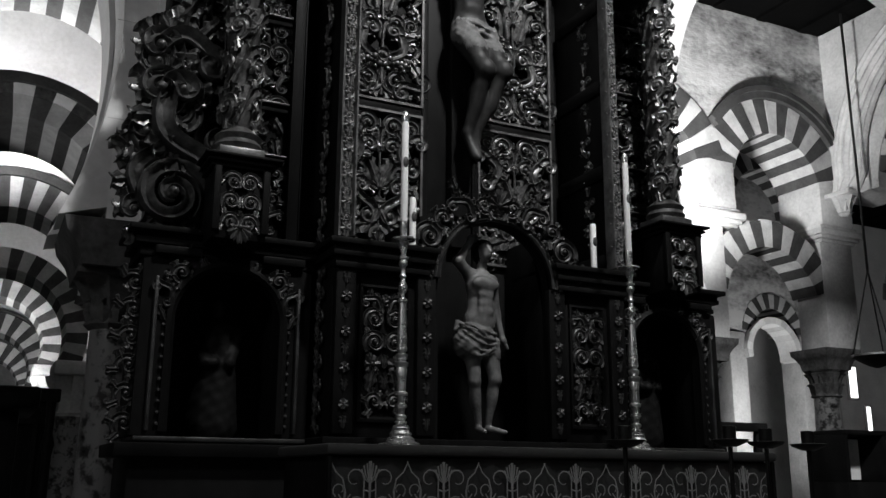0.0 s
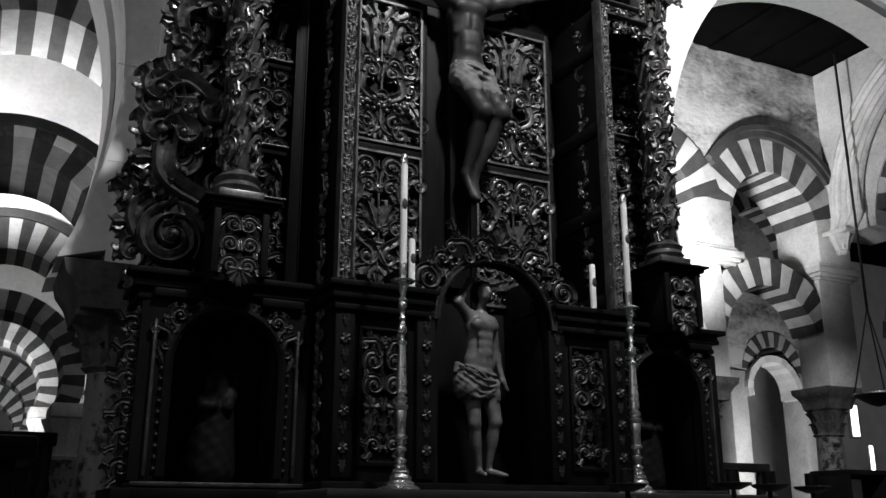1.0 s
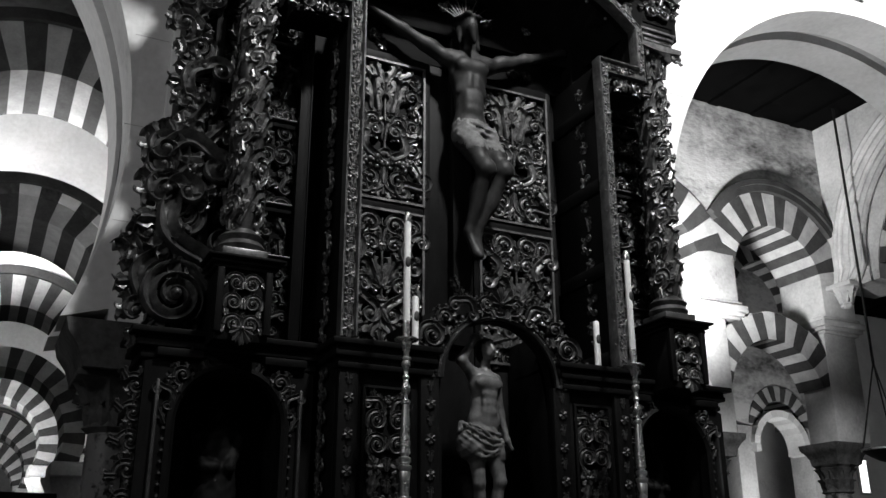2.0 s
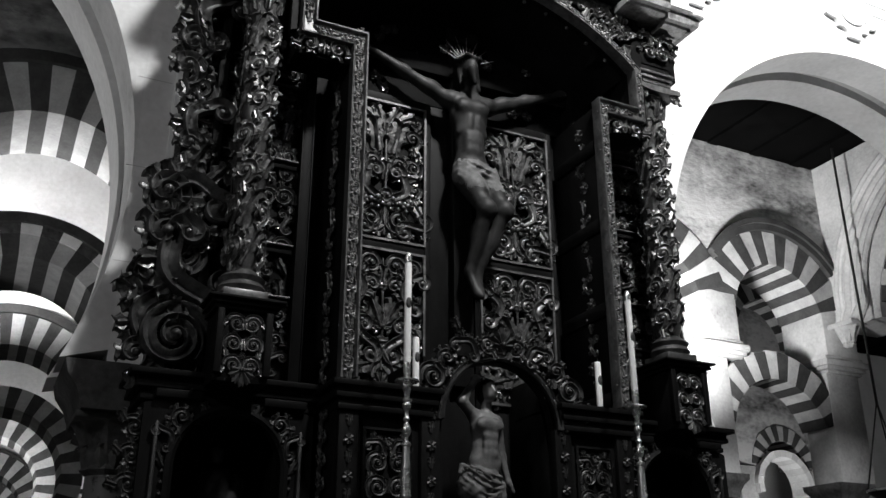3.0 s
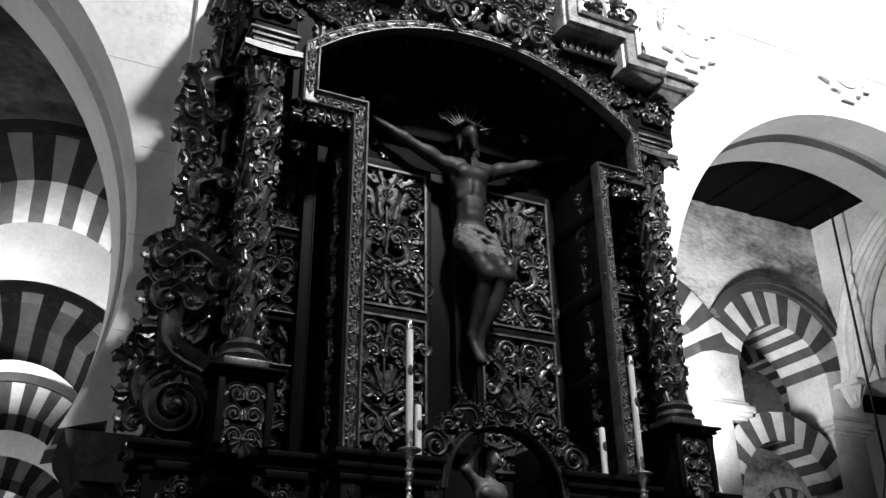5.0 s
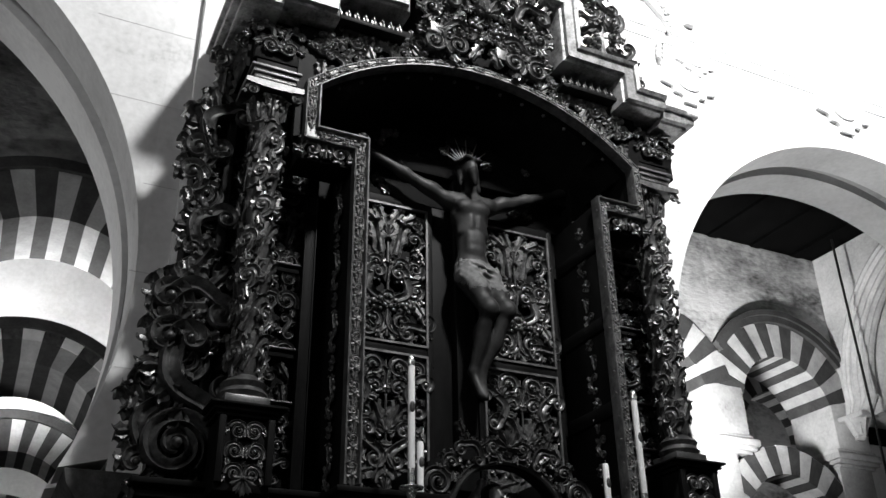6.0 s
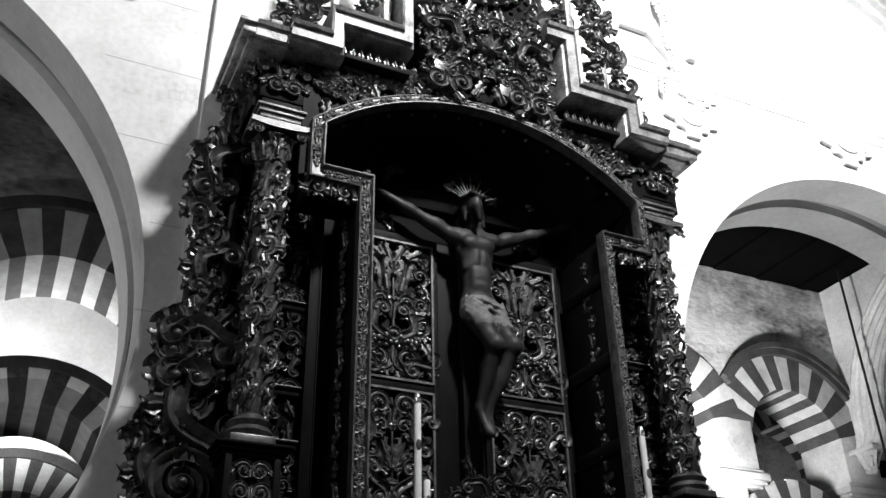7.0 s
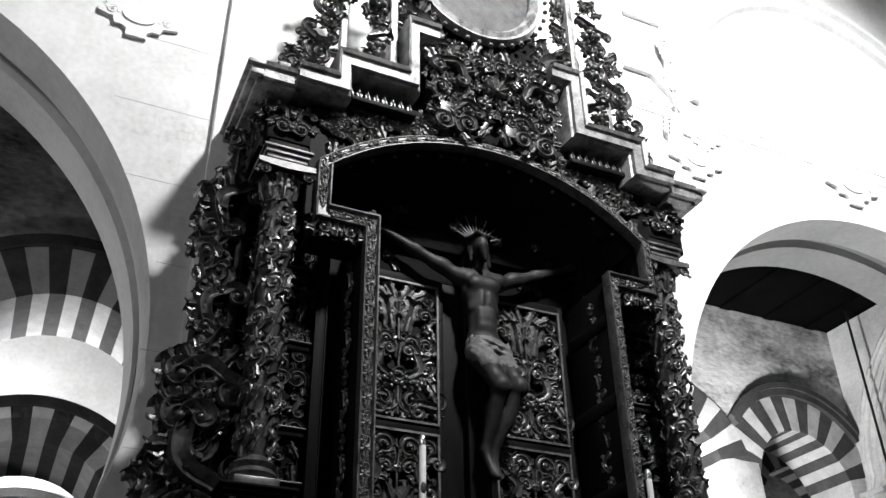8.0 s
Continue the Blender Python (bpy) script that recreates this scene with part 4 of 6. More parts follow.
# wing upper storey
for s in (-1, 1):
    w = sub("wing", "dark carved wing with stacked scrolls and panels")
    solid("wing_back", WOOD, [(-1.93 if s < 0 else 0.99, -0.99 if s < 0 else 1.6, PAN_Y - 0.145, 0.66, 2.76, 5.5)], w)
    if s < 0:
        solid("upright", WOOD, [(s * 1.73 - 0.03, s * 1.73 + 0.03, WING_Y - 0.02, PAN_Y, 2.78, 5.45)], w)
    solid("upright", WOOD, [(s * 1.15 - 0.035, s * 1.15 + 0.035, WING_Y - 0.02, PAN_Y, 2.78, 5.0)], w)
    solid("upright_edge", WOOD, [(s * 1.15 - 0.04, s * 1.15 - 0.03, WING_Y - 0.03, WING_Y, 2.8, 4.95), (s * 1.15 + 0.03, s * 1.15 + 0.04, WING_Y - 0.03, WING_Y, 2.8, 4.95)], w)
    for z in (3.28, 3.62, 4.2, 4.75):
        solid("rail", WOOD, [(min(s * 1.19, s * 1.69), max(s * 1.19, s * 1.69), WING_Y + 0.02, PAN_Y, z, z + 0.06)], w)
        solid("rail_edge", TRIM, [(min(s * 1.19, s * 1.69), max(s * 1.19, s * 1.69), WING_Y + 0.0, WING_Y + 0.03, z + 0.045, z + 0.06)], w)
    filled_panel(w, min(s * 1.2, s * 1.68), max(s * 1.2, s * 1.68), 2.84, 5.0, PAN_Y - 0.15, 31, 0.15, "g", 1.2)
    # carved strip on the side of the centre
    for k in range(16):
        carve(("c_scroll", "leaf", "flower")[k % 3], w, s * 1.0, 0.15, 2.86 + 0.14 * k, 0.13, 0, 1, "g", 0.7, turn=90 * s)
    if s > 0:
        continue   # only one wing carries the outer strip
    # outer scrolls, from the large volute upward
    for key, x, z, sz, a, h, d in (
            ("volute", 1.87, 2.98, 0.36, 40, 1, 1.5), ("curl", 2.06, 2.88, 0.24, 30, 1, 1.1), ("curl", 1.78, 2.84, 0.16, 0, -1, 1.0),
            ("c_scroll", 2.0, 3.1, 0.3, 10, 1, 1.0), ("curl", 2.04, 3.34, 0.26, 60, 1, 1.2), ("c_scroll", 1.84, 3.4, 0.42, 150, -1, 1.1), ("leaf", 2.1, 3.24, 0.2, -60, 1, 1.1),
            ("curl", 1.98, 3.6, 0.34, 10, 1, 1.2), ("curl", 1.82, 3.62, 0.24, 80, -1, 1.1), ("volute", 1.84, 3.5, 0.2, 100, 1, 1.1),
            ("curl", 2.0, 3.86, 0.32, 20, 1, 1.2), ("c_scroll", 1.86, 3.88, 0.34, 80, 1, 1.1), ("fruit", 1.82, 3.76, 0.16, 0, 1, 1.1),
            ("leaf", 1.86, 4.1, 0.26, 30, 1, 1.1), ("curl", 1.9, 4.22, 0.22, 40, 1, 1.1), ("c_scroll", 1.84, 4.38, 0.28, 20, 1, 1.0), ("fruit", 1.86, 4.5, 0.16, 0, 1, 1.0),
            ("volute", 1.86, 4.62, 0.18, 60, 1, 1.1), ("curl", 1.96, 4.74, 0.26, 30, 1, 1.2), ("curl", 1.94, 4.92, 0.28, 10, 1, 1.2), ("leaf", 1.92, 5.1, 0.3, -25, 1, 1.2),
            ("c_scroll", 1.82, 5.14, 0.34, 20, 1, 1.0), ("volute", 1.84, 5.33, 0.16, 0, 1, 1.0), ("leaf", 1.82, 5.5, 0.2, 0, 1, 1.0)):
        carve(key, w, s * x, WING_Y + 0.01, z, sz * 1.2, s * a * -1, -s * h, "g", d * 1.15)
    rnd = random.Random(40)
    for k in range(18):
        z = 2.84 + 2.6 * k / 18
        x = rnd.uniform(1.78, 2.04 if z < 4.0 else 1.93)
        if z < 3.2 and x < 2.0:
            continue
        carve(rnd.choice(("leaf", "curl", "leaf", "fruit", "c_scroll")), w, s * x, WING_Y + 0.03, z, rnd.uniform(0.11, 0.19), rnd.uniform(0, 360), rnd.choice((-1, 1)), "g", 1.3)
    solid("scroll_ground", WOOD, [(min(s * 1.74, s * 1.97), max(s * 1.74, s * 1.97), WING_Y + 0.03, 0.6, 2.78, 4.1), (min(s * 1.74, s * 1.88), max(s * 1.74, s * 1.88), WING_Y + 0.03, 0.6, 4.1, 5.4)], w)


def foliage_column(s):
    """A bulging column wrapped in tiers of curling leaves, on a moulded pedestal."""
    c = sub("column", "bulging column wrapped in tiers of curling carved leaves")
    x, y = s * 1.54, 0.12
    solid("pedestal", WOOD, [(x - 0.15, x + 0.15, y - 0.15, y + 0.2, 2.7, 3.1)], c)
    for h in (-1, 1):
        bm = bmesh.new()
        box(bm, x + h * 0.135 - 0.02, x + h * 0.135 + 0.02, y - 0.18, y - 0.14, 2.74, 3.1, 0.006)
        part("pedestal_edge", bm, WOOD, c)
    filled_panel(c, x - 0.1, x + 0.1, 2.74, 3.08, y - 0.15, 12, 0.1)
    carve("palmette", c, x, y - 0.16, 2.72, 0.16, 180)
    moulded("pedestal_cap", WOOD, x - 0.15, x + 0.15, y - 0.15, 3.1, 3.17, 0.065, c, back=y + 0.16)
    solid("abacus_base", GILT, [(x - 0.13, x + 0.13, y - 0.13, y + 0.13, 3.16, 3.24)], c, "worn gilt base block")
    bm = bmesh.new()
    prof = [(0.125, 3.24), (0.14, 3.27), (0.12, 3.3), (0.135, 3.33), (0.1, 3.36)]
    for k in range(7):
        z = 3.38 + 0.245 * k
        prof += [(0.075, z), (0.095, z + 0.08), (0.11, z + 0.15), (0.085, z + 0.2)]
    prof += [(0.1, 5.08), (0.115, 5.1), (0.1, 5.12), (0.11, 5.2), (0.14, 5.3)]
    lathe(bm, prof, 24, (x, y))
    part("shaft", bm, GILT, c)
    for k in range(7):
        z = 3.50 + 0.245 * k
        for j in range(6):
            a = 60 * j + 30 * (k % 2) + 14 * k
            key = ("leaf", "curl")[(j + k) % 2]
            m = (x + 0.08 * math.sin(radians(a)), y - 0.08 * math.cos(radians(a)))
            carve(key, c, m[0], m[1], z, 0.23 if key == "leaf" else 0.19, 22 if key == "leaf" else 30, 1, "g", 0.75, 1.25, a)
    for ring, z, sz in ((8, 5.2, 0.16), (8, 5.29, 0.14)):
        for j in range(ring):
            a = 360 / ring * j + (22 if z > 5.25 else 0)
            carve("leaf", c, x + 0.105 * math.sin(radians(a)), y - 0.105 * math.cos(radians(a)), z, sz, 0, 1, "g", 1.2, 1.1, a)
    bm = bmesh.new()
    prism(bm, [(x - 0.2, 5.33), (x - 0.1, 5.315), (x, 5.31), (x + 0.1, 5.315), (x + 0.2, 5.33), (x + 0.2, 5.365), (x - 0.2, 5.365)], y - 0.18, y + 0.18)
    part("abacus", bm, TRIM, c, "curved worn gilt abacus")
    for h in (-1, 1):
        carve("volute", c, x + h * 0.15, y - 0.15, 5.28, 0.09, 0, h, "t", 1.2)
    solid("entablature_block", WOOD, [(x - 0.14, x + 0.14, y - 0.14, 0.5, 5.37, 5.56)], c)
    moulded("block_moulding", TRIM, x - 0.13, x + 0.13, y - 0.13, 5.4, 5.5, 0.04, c, back=0.4)
    solid("block_frieze", WOOD, [(x - 0.16, x + 0.16, y - 0.15, 0.5, 5.56, 5.86)], c)
    filled_panel(c, x - 0.15, x + 0.15, 5.6, 5.84, y - 0.16, 9, 0.12)
    carve("curl", c, x - s * -0.2, y - 0.02, 5.72, 0.2, 20, -s)
    return c


for s in (-1, 1):
    foliage_column(s)

# central frame: jambs, ears and segmental arch
frame_part = sub("frame", "gilded carved frame with ears and a segmental arch")
AR, AC = 1.86, 5.88 - 1.86
half = math.degrees(math.asin(1.25 / AR))
top = [(AR * math.sin(radians(a)), F_Y, AC + AR * math.cos(radians(a))) for a in [-half + 2 * half * k / 40 for k in range(41)]]
path = [(-0.90, F_Y, 2.78), (-0.90, F_Y, 5.07), (-1.25, F_Y, 5.07)] + top + [(1.25, F_Y, 5.07), (0.90, F_Y, 5.07), (0.90, F_Y, 2.78)]
bm = bmesh.new()
sweep(bm, path, [(0.0, -0.05), (0.0, 0.04), (0.004, 0.046), (0.012, 0.044), (0.018, 0.026), (0.022, 0.008), (0.076, 0.008), (0.082, 0.016), (0.092, 0.012), (0.096, -0.05)])
part("border", bm, TRIM, frame_part, "narrow gilded border with small carved leaves")
# small carved repeats along the border
full = [Vector(p) for p in path]
step, carry, count = 0.052, 0.0, 0
for a, b in zip(full, full[1:]):
    d = (b - a)
    L = d.length
    n = Vector((0, -1, 0)).cross(d.normalized())
    ang = math.degrees(math.atan2(d.x, d.z))
    pos = carry
    while pos < L:
        q = a + d.normalized() * pos + n * 0.048
        carve(("leaf", "flower", "curl")[count % 3], frame_part, q.x, F_Y - 0.012, q.z, 0.085, ang, 1, "t", 0.8)
        pos += step
        count += 1
    carry = pos - L
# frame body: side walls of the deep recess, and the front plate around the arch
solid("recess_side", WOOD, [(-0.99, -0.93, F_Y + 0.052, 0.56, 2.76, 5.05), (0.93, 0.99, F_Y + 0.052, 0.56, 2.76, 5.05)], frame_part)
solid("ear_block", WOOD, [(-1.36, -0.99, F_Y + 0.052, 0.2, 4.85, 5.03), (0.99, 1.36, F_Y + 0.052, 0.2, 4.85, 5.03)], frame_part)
filled_panel(frame_part, -1.34, -1.02, 4.84, 5.0, F_Y + 0.045, 3, 0.12)
filled_panel(frame_part, 1.02, 1.34, 4.84, 5.0, F_Y + 0.045, 3, 0.12)
bm = bmesh.new()
inner = [(x, z) for x, _, z in [(-1.25, 0, 5.07)] + top + [(1.25, 0, 5.07)]]
outer = [(-1.4, 5.0)] + [(-1.4 + 2.8 * k / 40, 5.98) for k in range(41)] + [(1.4, 5.0)]
f = [[bm.verts.new((x, y, z)) for x, z in o] for o in (inner, outer) for y in (F_Y + 0.045, F_Y + 0.1)]
for k in range(len(inner) - 1):
    bm.faces.new((f[0][k], f[0][k + 1], f[2][k + 1], f[2][k]))
    bm.faces.new((f[1][k + 1], f[1][k], f[3][k], f[3][k + 1]))
    bm.faces.new((f[0][k + 1], f[0][k], f[1][k], f[1][k + 1]))
    bm.faces.new((f[2][k], f[2][k + 1], f[3][k + 1], f[3][k]))
part("arch_plate", bm, WOOD, frame_part)
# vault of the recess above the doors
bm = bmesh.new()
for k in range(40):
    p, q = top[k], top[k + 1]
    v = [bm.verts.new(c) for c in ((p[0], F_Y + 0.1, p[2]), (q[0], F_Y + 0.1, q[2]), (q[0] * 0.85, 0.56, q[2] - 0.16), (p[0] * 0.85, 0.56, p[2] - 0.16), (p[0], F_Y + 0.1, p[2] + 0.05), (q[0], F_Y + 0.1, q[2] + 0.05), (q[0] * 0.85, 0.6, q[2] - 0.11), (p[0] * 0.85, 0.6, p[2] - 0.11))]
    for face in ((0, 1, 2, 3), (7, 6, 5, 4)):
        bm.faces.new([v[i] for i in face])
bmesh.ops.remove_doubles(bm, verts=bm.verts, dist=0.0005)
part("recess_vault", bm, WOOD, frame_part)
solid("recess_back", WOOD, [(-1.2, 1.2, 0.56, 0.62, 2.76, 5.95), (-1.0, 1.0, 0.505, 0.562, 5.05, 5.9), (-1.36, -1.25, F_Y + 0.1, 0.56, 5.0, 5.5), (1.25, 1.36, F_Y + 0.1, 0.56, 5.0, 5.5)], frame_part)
rnd = random.Random(8)
for k in range(22):
    x, z = rnd.uniform(-1.0, 1.0), rnd.uniform(5.1, 5.62)
    carve(rnd.choice(("flower", "leaf", "fruit")), frame_part, x, 0.5, z, 0.11, rnd.uniform(0, 360))
# spandrels over the arch
for s in (-1, 1):
    for k in range(9):
        x = 0.28 + 0.12 * k
        zz = AC + math.sqrt(AR * AR - x * x)
        carve(("curl", "c_scroll", "leaf")[k % 3], frame_part, s * x, F_Y + 0.04, zz + 0.15, 0.17, s * (70 - 8 * k), s, "t", 1.1)
        if k > 1:
            carve(("volute", "flower")[k % 2], frame_part, s * x, F_Y + 0.04, zz + 0.27 + 0.015 * (k - 3), 0.15, s * 40 * k, s, "t", 1.1)
        if k > 5:
            carve("c_scroll", frame_part, s * x, F_Y + 0.04, zz + 0.4, 0.15, s * 20 * k, -s, "t", 1.1)

# thin ribs and small gilded studs under the arched canopy
for y in (0.12, 0.34):
    bm = bmesh.new()
    tube(bm, [((AR - 0.01) * math.sin(radians(a)), y, AC + (AR - 0.01) * math.cos(radians(a))) for a in range(-38, 39, 4)], 0.014, 6, 1, (0, 1, 0))
    part("canopy_rib", bm, DIMGILT, frame_part)
for k in range(13):
    a = radians(-36 + 6 * k)
    for j, y in enumerate((0.02, 0.22, 0.44)):
        b = a + (0.05 if j % 2 else 0.0)
        piece("stud", bead_mesh, frame_part, Matrix.Translation(((AR - 0.008) * math.sin(b), y, AC + (AR - 0.008) * math.cos(b))) @ Matrix.Scale(0.9 if j % 2 else 1.3, 4))

# recessed doors: two leaves, each an upper and a lower carved field
for s in (-1, 1):
    d = sub("door", "dark recessed door leaf with gilded scrollwork fields")
    x0, x1 = min(s * 0.17, s * 0.86), max(s * 0.17, s * 0.86)
    solid("door_ground", WOOD, [(x0, x1, PAN_Y + 0.01, 0.555, 2.8, 5.05)], d)
    solid("stile", WOOD, [(x0, x0 + 0.045, PAN_Y - 0.03, PAN_Y + 0.02, 2.8, 5.04), (x1 - 0.045, x1, PAN_Y - 0.03, PAN_Y + 0.02, 2.8, 5.04)], d)
    solid("rail", WOOD, [(x0 + 0.045, x1 - 0.045, PAN_Y - 0.03, PAN_Y + 0.02, z, z + 0.075) for z in (3.83, 4.97)], d)
    bm = bmesh.new()
    for zz in ((2.86, 3.83), (3.905, 4.97)):
        a, b = x0 + 0.05, x1 - 0.05
        sweep(bm, [(a, PAN_Y - 0.03, zz[0]), (b, PAN_Y - 0.03, zz[0]), (b, PAN_Y - 0.03, zz[1]), (a, PAN_Y - 0.03, zz[1])], [(-0.008, -0.01), (-0.008, 0.012), (0.008, 0.012), (0.008, -0.01)], True)
    part("field_moulding", bm, TRIM, d)
    cx = (x0 + x1) / 2
    # a thin stem with mirrored leaves, volutes and fruit
    bm = bmesh.new()
    for za, zb in ((3.95, 4.82), (2.92, 3.78)):
        tube(bm, [(cx, PAN_Y - 0.01, za), (cx, PAN_Y - 0.025, (za + zb) / 2), (cx, PAN_Y - 0.01, zb)], [0.012, 0.009, 0.006], 6)
    part("stem", bm, GILT, d)
    for h in (-1, 1):
        for key, x, z, sz, a, hh in (
                ("leaf", 0.05, 4.86, 0.2, 25, 1), ("leaf", 0.13, 4.86, 0.2, 62, 1), ("volute", 0.235, 4.86, 0.13, 0, 1), ("leaf", 0.075, 4.69, 0.3, 12, 1), ("curl", 0.2, 4.72, 0.2, 20, 1), ("leaf", 0.25, 4.6, 0.16, 170, 1),
                ("curl", 0.09, 4.49, 0.2, 40, 1), ("volute", 0.21, 4.49, 0.19, 120, -1), ("leaf", 0.15, 4.41, 0.22, 95, 1), ("c_scroll", 0.1, 4.31, 0.26, 25, -1), ("curl", 0.22, 4.32, 0.18, 80, 1),
                ("fruit", 0.05, 4.2, 0.15, 0, 1), ("fruit", 0.15, 4.18, 0.16, 60, 1), ("leaf", 0.245, 4.19, 0.17, 150, 1), ("volute", 0.1, 4.06, 0.2, 200, 1), ("s_scroll", 0.22, 4.04, 0.24, 70, 1), ("leaf", 0.04, 4.0, 0.16, 160, 1), ("curl", 0.16, 3.97, 0.13, 100, -1)):
            carve(key, d, cx + h * x, PAN_Y, z, sz, h * a, h * hh, "t" if key == "leaf" else "g", 0.9)
        for key, x, z, sz, a, hh in (
                ("volute", 0.09, 3.73, 0.2, 90, 1), ("volute", 0.225, 3.73, 0.17, 20, -1), ("leaf", 0.16, 3.66, 0.2, 120, 1), ("curl", 0.08, 3.58, 0.22, 30, 1), ("c_scroll", 0.2, 3.55, 0.26, 10, 1), ("leaf", 0.13, 3.47, 0.22, 60, 1), ("volute", 0.24, 3.42, 0.16, 60, 1),
                ("leaf", 0.05, 3.38, 0.26, 25, 1), ("curl", 0.14, 3.33, 0.2, 100, 1), ("leaf", 0.24, 3.29, 0.18, 150, 1), ("s_scroll", 0.1, 3.2, 0.26, 30, 1), ("curl", 0.21, 3.17, 0.2, 140, 1), ("leaf", 0.05, 3.06, 0.24, 155, 1), ("leaf", 0.13, 3.03, 0.24, 110, 1), ("leaf", 0.22, 3.02, 0.22, 80, 1), ("volute", 0.09, 2.91, 0.15, 0, 1), ("curl", 0.21, 2.92, 0.15, 60, 1)):
            carve(key, d, cx + h * x, PAN_Y, z, sz, h * a, h * hh, "g", 0.9)
    for z, key in ((4.75, "palmette"), (4.42, "leaf"), (3.64, "leaf"), (3.34, "palmette"), (2.95, "palmette")):
        carve(key, d, cx, PAN_Y - 0.01, z, 0.16)
solid("door_centre", WOOD, [(-0.17, 0.17, PAN_Y, 0.555, 2.8, 5.05)])
# side walls of the recess: panelled reveal with pendants
for s in (-1, 1):
    rv = sub("reveal", "dark panelled reveal of the deep recess")
    for z in (2.8, 3.42, 4.04, 4.66):
        solid("reveal_rail", WOOD, [(min(s * 0.9, s * 0.935), max(s * 0.9, s * 0.935), F_Y + 0.06, 0.5, z, z + 0.1)], rv)
    for k in range(14):
        carve(("leaf", "flower", "c_scroll")[k % 3], rv, s * 0.932, 0.16 + 0.03 * (k % 2), 2.95 + 0.15 * k, 0.12, 0, 1, "g", 0.9, turn=-90 * s)

# stepped main cornice, rising towards the middle
cor = sub("main_cornice", "stepped crowning cornice of worn pale gilt mouldings")
prof = [(0.0, -0.6), (0.0, 0.0), (0.012, 0.03), (0.03, 0.04), (0.034, 0.075), (0.105, 0.085), (0.11, 0.105), (0.135, 0.12), (0.135, -0.6)]
for s in (-1, 1):
    pth = [(s * 1.8, -0.12, 5.89), (s * 1.57, -0.12, 5.89)]
    pts2 = [(s * 1.57, -0.17, 5.94), (s * 1.17, -0.17, 5.94), (s * 1.17, -0.17, 6.18), (s * 0.64, -0.17, 6.18), (s * 0.64, -0.17, 6.72), (s * 0.5, -0.17, 6.72)]
    for seq in (pth, pts2):
        seq = seq if s < 0 else seq[::-1]
        bm = bmesh.new()
        sweep(bm, seq, prof)
        part("step_moulding", bm, PALE, cor)
    bm = bmesh.new()
    # return along the side
    box(bm, min(s * 1.8, s * 1.84), max(s * 1.8, s * 1.84), -0.15, 0.66, 5.89, 5.93, 0.006)
    box(bm, min(s * 1.8, s * 1.89), max(s * 1.8, s * 1.89), -0.2, 0.66, 5.93, 5.995, 0.008)
    box(bm, min(s * 1.8, s * 1.92), max(s * 1.8, s * 1.92), -0.23, 0.66, 5.995, 6.025, 0.006)
    part("cornice_return", bm, PALE, cor)
    solid("entablature", WOOD, [(min(s * 1.0, s * 1.74), max(s * 1.0, s * 1.78), 0.02, 0.66, 5.5, 5.97), (min(s * 0.5, s * 1.17), max(s * 0.5, s * 1.17), F_Y + 0.03, 0.66, 5.9, 6.14)], cor)
    solid("soffit_band", WOOD, [(min(s * 0.66, s * 1.16), max(s * 0.66, s * 1.16), -0.16, F_Y + 0.05, 5.98, 6.02)], cor)
    for k in range(8):
        carve("leaf", cor, s * (0.7 + 0.065 * k), F_Y - 0.03, 6.08, 0.1, 180, 1, "g")
    for k in range(9):
        carve(("curl", "leaf")[k % 2], cor, s * (1.24 + 0.06 * k), 0.0, 5.8, 0.14, 0, s, "g")
    carve("curl", cor, s * 1.86, 0.3, 5.72, 0.2, 30, -s)

# crest in the middle, above the arch
crest = sub("crest", "dense carved foliage crest over the arch")
solid("crest_ground", WOOD, [(-0.5, 0.5, F_Y + 0.02, 0.5, 5.95, 6.85)], crest)
filled_panel(crest, -0.5, 0.5, 5.98, 6.8, F_Y - 0.05, 77, 0.17, "g", 0.9)
for s in (-1, 1):
    for key, x, z, sz, a, y in (("curl", 0.2, 6.45, 0.22, 40, -0.12), ("c_scroll", 0.36, 6.55, 0.28, 60, -0.16), ("curl", 0.46, 6.34, 0.22, 20, -0.14), ("fruit", 0.1, 6.3, 0.17, 0, -0.14), ("c_scroll", 0.24, 6.22, 0.24, 100, -0.12), ("leaf", 0.4, 6.14, 0.2, 150, -0.1), ("curl", 0.14, 6.66, 0.22, 10, -0.17), ("leaf", 0.52, 6.62, 0.22, 30, -0.15), ("c_scroll", 0.42, 6.75, 0.26, 50, -0.12), ("curl", 0.28, 6.8, 0.2, 30, -0.12), ("c_scroll", 0.62, 7.0, 0.44, 20, -0.02), ("leaf", 0.14, 6.86, 0.18, -20, -0.12), ("leaf", 0.3, 6.4, 0.17, 70, -0.13), ("volute", 0.5, 6.48, 0.15, 0, -0.13), ("flower", 0.3, 6.66, 0.14, 0, -0.15)):
        carve(key, crest, s * x, y, z, sz, s * a, s, "t" if key in ("volute", "flower", "leaf") else "g", 1.0)
carve("palmette", crest, 0.0, -0.17, 6.5, 0.26, 0, 1, "t")
carve("palmette", crest, 0.0, -0.12, 6.84, 0.22, 0, 1, "g")
solid("crest_block", TRIM, [(-0.47, -0.36, -0.16, F_Y + 0.02, 6.12, 6.22), (0.08, 0.18, -0.16, F_Y + 0.02, 6.05, 6.16)], crest, "small pale gilt block")

